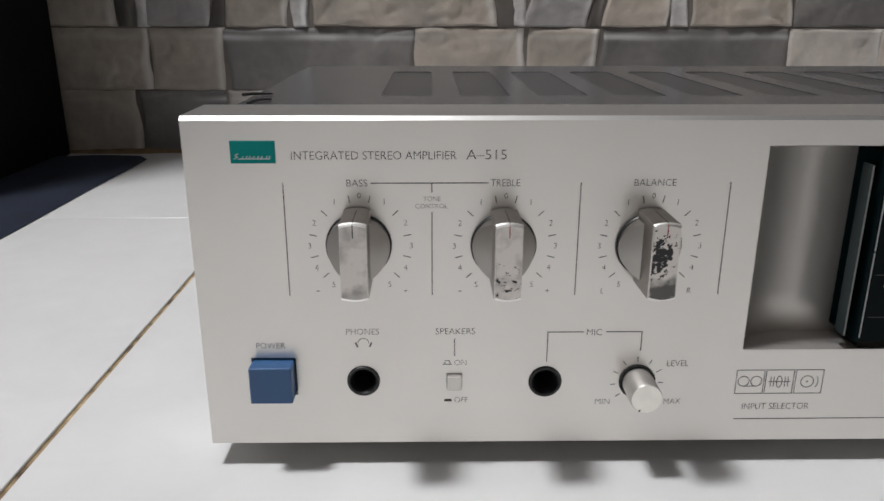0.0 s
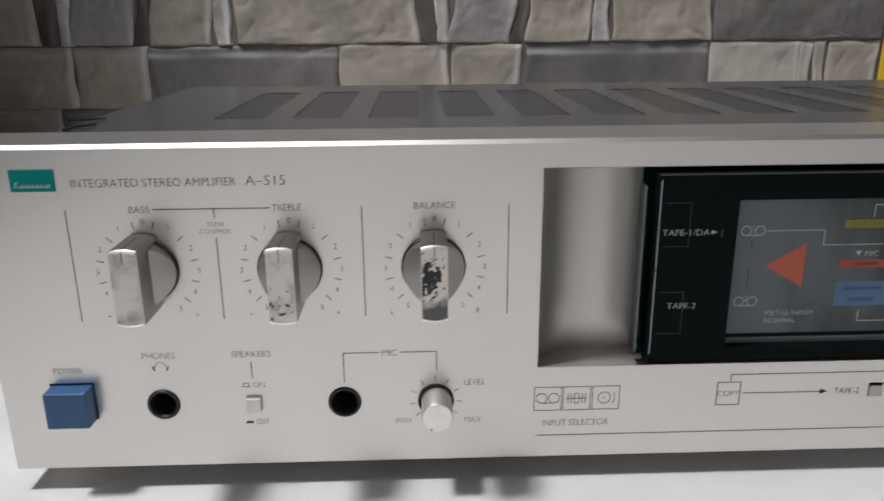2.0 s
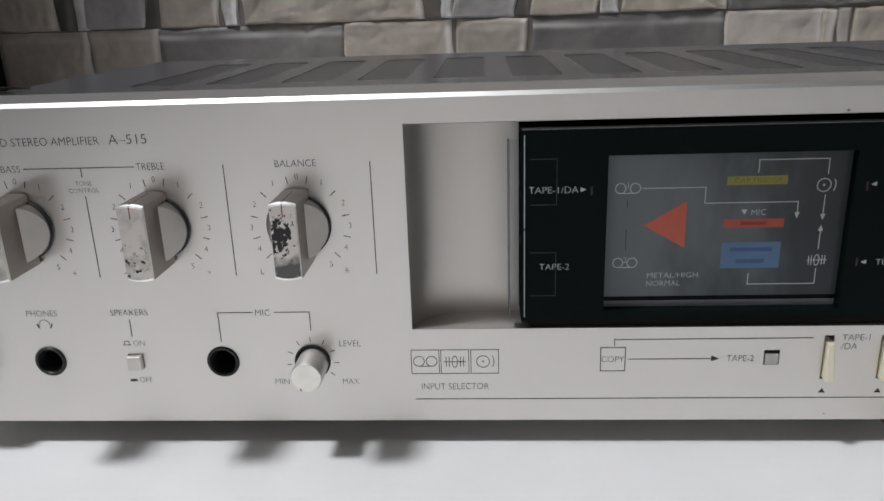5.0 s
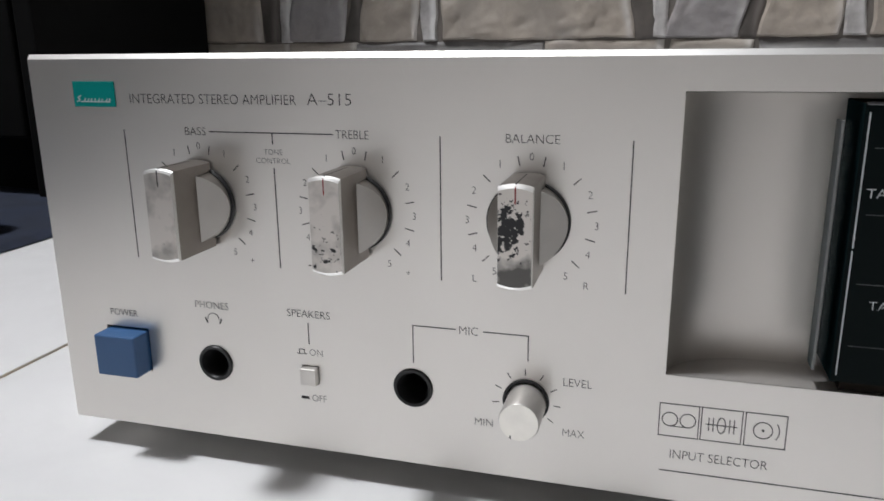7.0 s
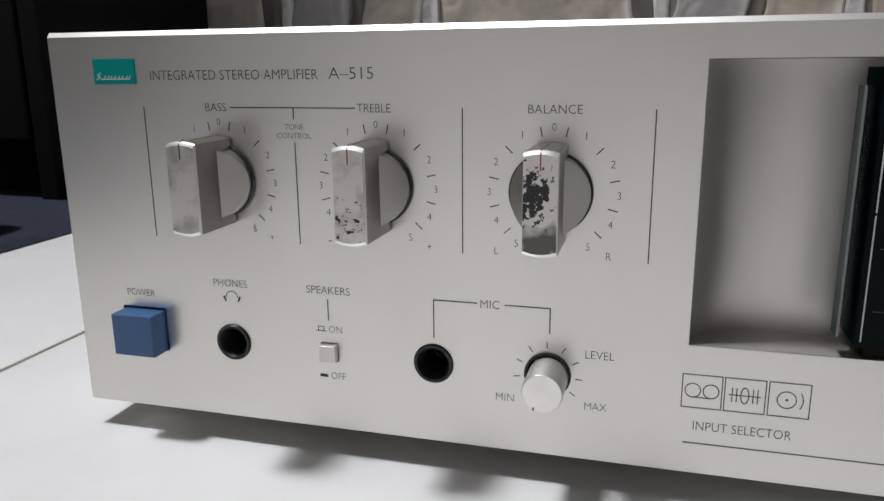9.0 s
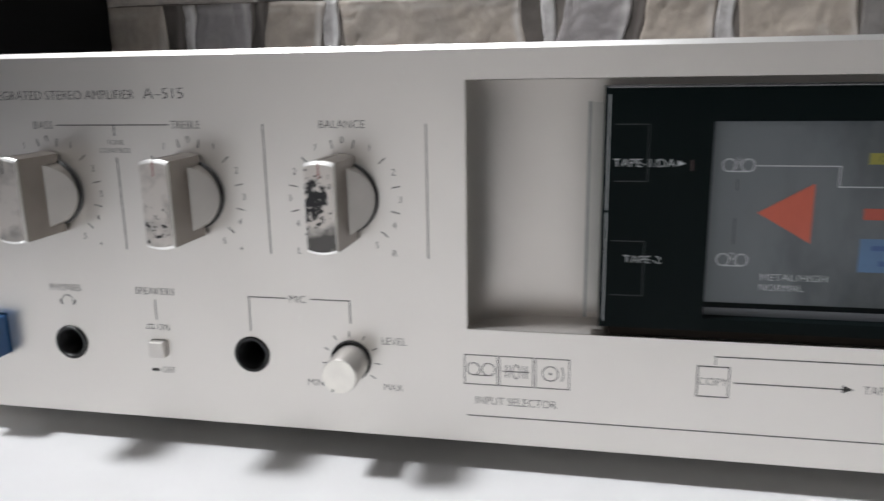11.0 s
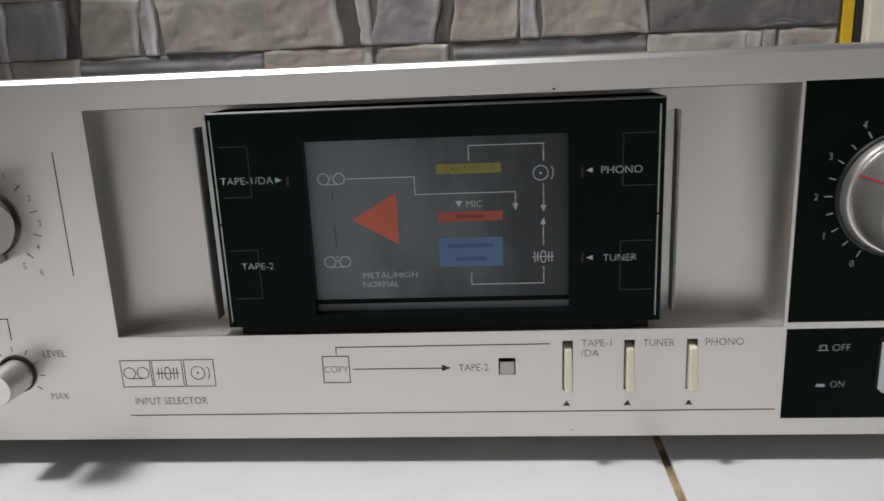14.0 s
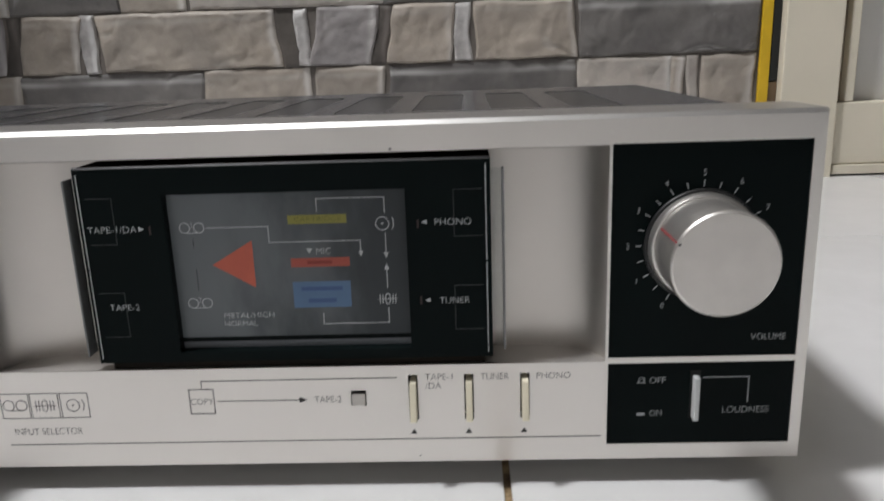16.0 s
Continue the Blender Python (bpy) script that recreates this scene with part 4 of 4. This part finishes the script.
for k, (cx, cz) in enumerate(KN):
    marks, sx = [], cx + 0.0005
    for a in (12, 47, 78, 105, 132):
        for s in (1, -1):
            ca, sa = math.sin(radians(a * s)), math.cos(radians(a * s))
            marks.append([(sx + 0.0138 * ca, Z(cz) + 0.0138 * sa), (sx + 0.0159 * ca, Z(cz) + 0.0159 * sa)])
    for mark in marks:
        part("scale_mark", strokes([mark], 0.00028, 0.0), INK, amp)
    for i, a in enumerate((0, 29, 63, 91, 118, 146)):
        for s in (1, -1) if i else (1,):
            r = 0.0157
            px, pz = sx + r * math.sin(radians(a * s)), Z(cz) + r * math.cos(radians(a * s))
            text(str(i), px, None, pz - 0.0009, pz + 0.0009, INK, amp, thin=-0.012, name="scale_number")
    for words, s in ((("-", "+") if k < 2 else ("L", "R"))[0], -1), ((("-", "+") if k < 2 else ("L", "R"))[1], 1):
        h = 0.00015 if words == "-" else 0.0009 if words == "R" or words == "L" else 0.0006
        text(words, sx + s * 0.0138, None, Z(cz - 0.0152) - h, Z(cz - 0.0152) + h, INK, amp, thin=-0.012, name="scale_sign")
    part("knob_skirt", lathe(cx, Z(cz), [(0.0102, 0.004), (0.0102, -0.0010), (0.0099, -0.0014), (0.0094, -0.0014)]), BLACK, amp, "black skirt ring behind the knob")
    hw, R = 0.0040, 0.0121
    b = bmesh.new()
    rr = 0.0097
    base, rim = [], []
    cut = math.acos(hw / rr)
    angles = [cut * (2 * i / 40 - 1) for i in range(41)] + [math.pi + cut * (2 * i / 40 - 1) for i in range(41)]
    for a in angles:
        x, z = rr * math.cos(a), rr * math.sin(a)
        base.append(b.verts.new((cx + x, -0.0008, Z(cz) + z)))
        rim.append(b.verts.new((cx + x, -0.0020 - (rr - abs(x)), Z(cz) + z)))
    for i in range(len(base)):
        j = (i + 1) % len(base)
        b.faces.new((base[i], base[j], rim[j], rim[i]))
    b.faces.new(rim[:41]), b.faces.new(rim[41:])
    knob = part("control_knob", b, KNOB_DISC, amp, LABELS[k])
    # the grip bar: arched ends, softened edges
    b = bmesh.new()
    xs = [-hw + 2 * hw * i / 8 for i in range(9)]
    rings = []
    for y, rad, side in ((-0.0008, R, hw), (-0.0170, R, hw), (-0.0176, R - 0.0003, hw - 0.00005), (-0.0180, R - 0.0009, hw - 0.0002)):
        top = [(x * side / hw, math.sqrt(rad * rad - x * x)) for x in xs]
        rings.append([b.verts.new((cx + x, y, Z(cz) + z)) for x, z in top + [(x, -z) for x, z in reversed(top)]])
    yb = -0.0180
    for a, c in zip(rings, rings[1:]):
        for i in range(len(a)):
            j = (i + 1) % len(a)
            b.faces.new((a[i], a[j], c[j], c[i]))
    b.faces.new(rings[-1]), b.faces.new(rings[0])
    b.normal_update()
    b.faces.ensure_lookup_table()
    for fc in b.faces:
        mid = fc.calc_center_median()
        # bevel faces take the bright copy that paints the edge highlight
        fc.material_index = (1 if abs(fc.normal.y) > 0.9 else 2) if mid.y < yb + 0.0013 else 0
    part("grip_bar", b, [KNOB_SHADE, FINISH[k], SILVER_EDGE], knob)
    part("pointer_line", strokes([[(cx, Z(cz) + 0.0115), (cx, Z(cz) + 0.0078)]], 0.0003, yb), DARK_RED if k else INK, knob, "red pointer line" if k else "dark pointer line")
    part("pointer_line", box(cx - 0.00012, cx + 0.00012, yb + 0.0006, -0.004, Z(cz) + R - 0.0001, Z(cz) + R + 0.00004), INK, knob)

# power button, jacks, switches and the microphone knob
power = part("power_button", box(0.0156, 0.0292, -0.0064, 0.004, Z(0.0164), Z(0.0289), 0.0005), BLUE, amp, "blue plastic power button")
for jx, jz, jr, words in ((0.0515, 0.0213, 0.0054, "black headphone jack"), (0.1112, 0.0207, 0.0055, "black microphone jack")):
    jack = part("jack", lathe(jx, Z(jz), [(jr, 0.003), (jr, -0.0003), (jr - 0.0003, -0.0007), (jr - 0.0010, -0.0006), (jr - 0.0019, 0.0012), (jr - 0.0021, 0.012)], 48), BLACK, amp, words, True)
    part("jack_bottom", lathe(jx, Z(jz), [(jr - 0.0021, 0.0118), (0.0, 0.0118)], 24), HOLE, jack)
part("switch_button", box(0.0789, 0.0837, -0.0022, 0.004, Z(0.0185), Z(0.0234), 0.0003), KNOB_FACE, amp, "small square silver push button")
part("switch_button", box(0.2889, 0.2932, -0.0004, 0.004, Z(0.0185), Z(0.0226), 0.0003), KNOB_DISC, amp, "small square silver push button")
mic = part("level_knob", lathe(0.1418, Z(0.0203), [(0.0051, 0.003), (0.0051, -0.0109), (0.0048, -0.0116)], 56), KNOB_FACE, amp, "small round silver level knob", True)
part("knob_cap", lathe(0.1418, Z(0.0203), [(0.0048, -0.0116), (0.0, -0.0116)], 56), LEVEL_CAP, mic, "pale silver knob face")
part("knob_gap", lathe(0.1416, Z(0.0206), [(0.0060, 0.0002), (0.0060, -0.0006), (0.0054, -0.0006), (0.0051, 0.002)], 48), BLACK, amp)
part("knob_notch", box(0.1396, 0.1400, -0.01165, -0.0112, Z(0.0158), Z(0.0166)), BLACK, mic)
marks = []
for a in range(-130, 131, 32):
    sa, ca = math.sin(radians(a)), math.cos(radians(a))
    marks.append([(0.1416 + 0.0072 * sa, Z(0.0206) + 0.0072 * ca), (0.1416 + 0.0087 * sa, Z(0.0206) + 0.0087 * ca)])
for mark in marks:
    part("scale_mark", strokes([mark], 0.00025, 0.0), INK, amp)

# input levers
for sx in SLOT:
    b = bmesh.new()
    prof = [(0.004, Z(0.0136)), (-0.0032, Z(0.0136)), (-0.0043, Z(0.0142)), (-0.0018, Z(0.0262)), (-0.0010, Z(0.0268)), (0.004, Z(0.0268))]
    va = [b.verts.new((sx + 0.0005, y, z)) for y, z in prof]
    vb = [b.verts.new((sx + 0.0026, y, z)) for y, z in prof]
    b.faces.new(va), b.faces.new(vb)
    for i in range(len(prof)):
        b.faces.new((va[i], va[(i + 1) % 6], vb[(i + 1) % 6], vb[i]))
    bmesh.ops.bevel(b, geom=list(b.edges), offset=0.0002, segments=1, affect="EDGES")
    part("selector_lever", b, CREAM, amp, "slim cream selector lever")

# black volume plate and loudness plate
vol = part("volume_plate", box(0.3695, 0.4266, 0.0005, 0.004, Z(0.0329), Z(0.0991)), GLASS, amp, "glossy black volume plate")
loud = part("loudness_plate", box(0.3695, 0.4266, 0.0005, 0.004, Z(0.0034), Z(0.0310)), GLASS, amp, "glossy black loudness plate")
YV = 0.0005
VX, VZ = 0.3963, Z(0.0684)
for i in range(15):
    a = radians(240 - 15 * i)
    r0, r1 = 0.0177, 0.0194 if i % 2 == 0 else 0.0192
    part("scale_mark", strokes([[(VX + r0 * math.cos(a), VZ + r0 * math.sin(a)), (VX + r1 * math.cos(a), VZ + r1 * math.sin(a))]], 0.00028, YV), WHITE_INK, vol)
for i in range(8):
    a = radians(240 - 30 * i)
    px, pz = VX + 0.0217 * math.cos(a), VZ + 0.0217 * math.sin(a)
    text(str(i), px, None, pz - 0.0009, pz + 0.0009, WHITE_INK, vol, YV, thin=-0.012, name="scale_number")
text("VOLUME", 0.4128, 0.4233, Z(0.0379), Z(0.0400), WHITE_INK, vol, YV)
knob = part("volume_knob", lathe(VX, VZ, [(0.0160, -0.0002), (0.0160, -0.0022), (0.0154, -0.0034), (0.0149, -0.0036), (0.0148, -0.0034), (0.0150, -0.0212), (0.0148, -0.0219), (0.0143, -0.0223)], 96), VOLUME, amp, "large round satin aluminium volume knob", True)
part("knob_cap", lathe(VX, VZ, [(0.0143, -0.0222), (0.0, -0.0222)], 96), KNOB_FACE, knob, "bead-blasted aluminium knob face")
part("pointer_dot", box(VX - 0.0131, VX - 0.0123, -0.02235, -0.0221, VZ + 0.0057, VZ + 0.0063), INK, knob)
part("knob_ring", lathe(VX, VZ, [(0.0170, 0.0006), (0.0170, -0.0003), (0.0167, -0.0006), (0.0158, -0.0006)], 96), BLACK, amp, "black ring round the volume knob")
a = radians(154)
b = box(-0.00022, 0.00022, -0.0217, -0.0050, -0.0001, 0.00012)
bmesh.ops.transform(b, matrix=Matrix.Translation((VX + 0.01495 * math.cos(a), 0, VZ + 0.01495 * math.sin(a))) @ Matrix.Rotation(math.pi / 2 - a, 4, "Y"), verts=b.verts)
part("pointer_line", b, RED_INK, knob, "red pointer line")
for words, x0, x1, z0, z1 in (("OFF", 0.3826, 0.3875, 0.0240, 0.0260), ("ON", 0.3829, 0.3867, 0.0128, 0.0148), ("LOUDNESS", 0.4056, 0.4200, 0.0135, 0.0157)):
    text(words, x0, x1, Z(z0), Z(z1), WHITE_INK, loud, YV)
part("printed_line", strokes([[(0.3992, Z(0.0257)), (0.4132, Z(0.0257)), (0.4132, Z(0.0172))]], 0.0003, YV), WHITE_INK, loud)
part("push_symbol", strokes([[(0.3787, Z(0.0242)), (0.3793, Z(0.0242)), (0.3793, Z(0.0257)), (0.3809, Z(0.0257)), (0.3809, Z(0.0242)), (0.3815, Z(0.0242)), (0.3787, Z(0.0242))]], 0.00022, YV), WHITE_INK, loud)
part("push_symbol", shape([(0.3788, Z(0.0130)), (0.3815, Z(0.0130)), (0.3812, Z(0.0139)), (0.3791, Z(0.0139))], YV), WHITE_INK, loud)
part("lever_slot", box(0.3952, 0.3983, 0.0002, 0.0006, Z(0.0119), Z(0.0281)), HOLE, loud)
part("loudness_lever", box(0.3958, 0.3975, -0.0026, 0.0004, Z(0.0122), Z(0.0266), 0.0003), LEVER, amp, "slim grey-white loudness lever")

# body, cover with vents, feet
b = bmesh.new()
CZ = F + 0.1040
outer = rect(0.003, 0.427, 0.027, 0.236)
vents = [rect(0.0540 + 0.03145 * i, 0.0742 + 0.03145 * i, 0.0845, 0.196) for i in range(0, 11)]
b = plate(outer, vents, 0.0, 0.00025)
bmesh.ops.transform(b, matrix=Matrix(((1, 0, 0, 0), (0, 0, 1, 0), (0, -1, 0, CZ), (0, 0, 0, 1))), verts=b.verts)
part("cover", b, COVER, amp, "dark grey painted steel cover with vent openings")
part("cover_side", box(0.003, 0.0042, 0.027, 0.236, F + 0.004, CZ - 0.0007), COVER, amp)
part("cover_side", box(0.4258, 0.427, 0.027, 0.236, F + 0.004, CZ - 0.0007), COVER, amp)
part("rear_panel", box(0.0043, 0.4257, 0.234, 0.236, F + 0.004, CZ - 0.0007), VENT, amp)
part("chassis", box(0.0043, 0.4257, 0.027, 0.2338, F + 0.002, F + 0.0040), VENT, amp)
part("vent_tray", box(0.0043, 0.4257, 0.028, 0.2338, CZ - 0.0035, CZ - 0.0003), VENT, amp)
cable = thing("cable_end", (0.004, 0.078, F + 0.1043), "short frayed black cable end lying on the amplifier cover", "cable")
for pts in ([(0.0015, 0.074, 0.1056), (0.004, 0.079, 0.1054), (0.010, 0.088, 0.1045)], [(0.008, 0.053, 0.1047), (0.010, 0.060, 0.1053), (0.013, 0.070, 0.1045)]):
    b = bmesh.new()
    last = None
    for k, (x, y, z) in enumerate(pts):
        r = (0.0007, 0.0006, 0.0003)[k]
        ring = [b.verts.new((x + r * math.cos(a), y - r * 0.5 * math.cos(a), F + z + r * math.sin(a))) for a in np.linspace(0, 2 * math.pi, 9)[:-1]]
        if last:
            for i in range(8):
                b.faces.new((last[i], last[(i + 1) % 8], ring[(i + 1) % 8], ring[i]))
        else:
            b.faces.new(ring)
        last = ring
    b.faces.new(last)
    part("wire", b, BLACK, cable, smooth=True)
for fx in (0.045, 0.385):
    for fy in (0.06, 0.205):
        bm2 = lathe(fx, fy, [(0.011, FZ), (0.012, FZ + 0.002), (0.012, F + 0.002), (0.0, F + 0.002)], 32)
        bmesh.ops.transform(bm2, matrix=Matrix(((1, 0, 0, 0), (0, 0, 1, 0), (0, 1, 0, 0), (0, 0, 0, 1))), verts=bm2.verts)
        part("foot", bm2, BLACK, amp)

# ---- floor tiles last ----
TS, GAP = 0.402, 0.0024


def tile_mesh():
    b = box(GAP / 2, TS - GAP / 2, 0.0005, TS - 0.0005, -0.012, 0.0, 0.0003, seg=1)
    me = bpy.data.meshes.new("tile")
    b.to_mesh(me)
    b.free()
    me.materials.append(TILE)
    return me


tile = tile_mesh()
for i in range(-5, 6):
    for j in range(-8, 2):
        ob = new("tile", tile)
        ob.location = (-0.0642 + TS * i, 0.315 + TS * (j - 1), FZ)
        ob.parent = floor
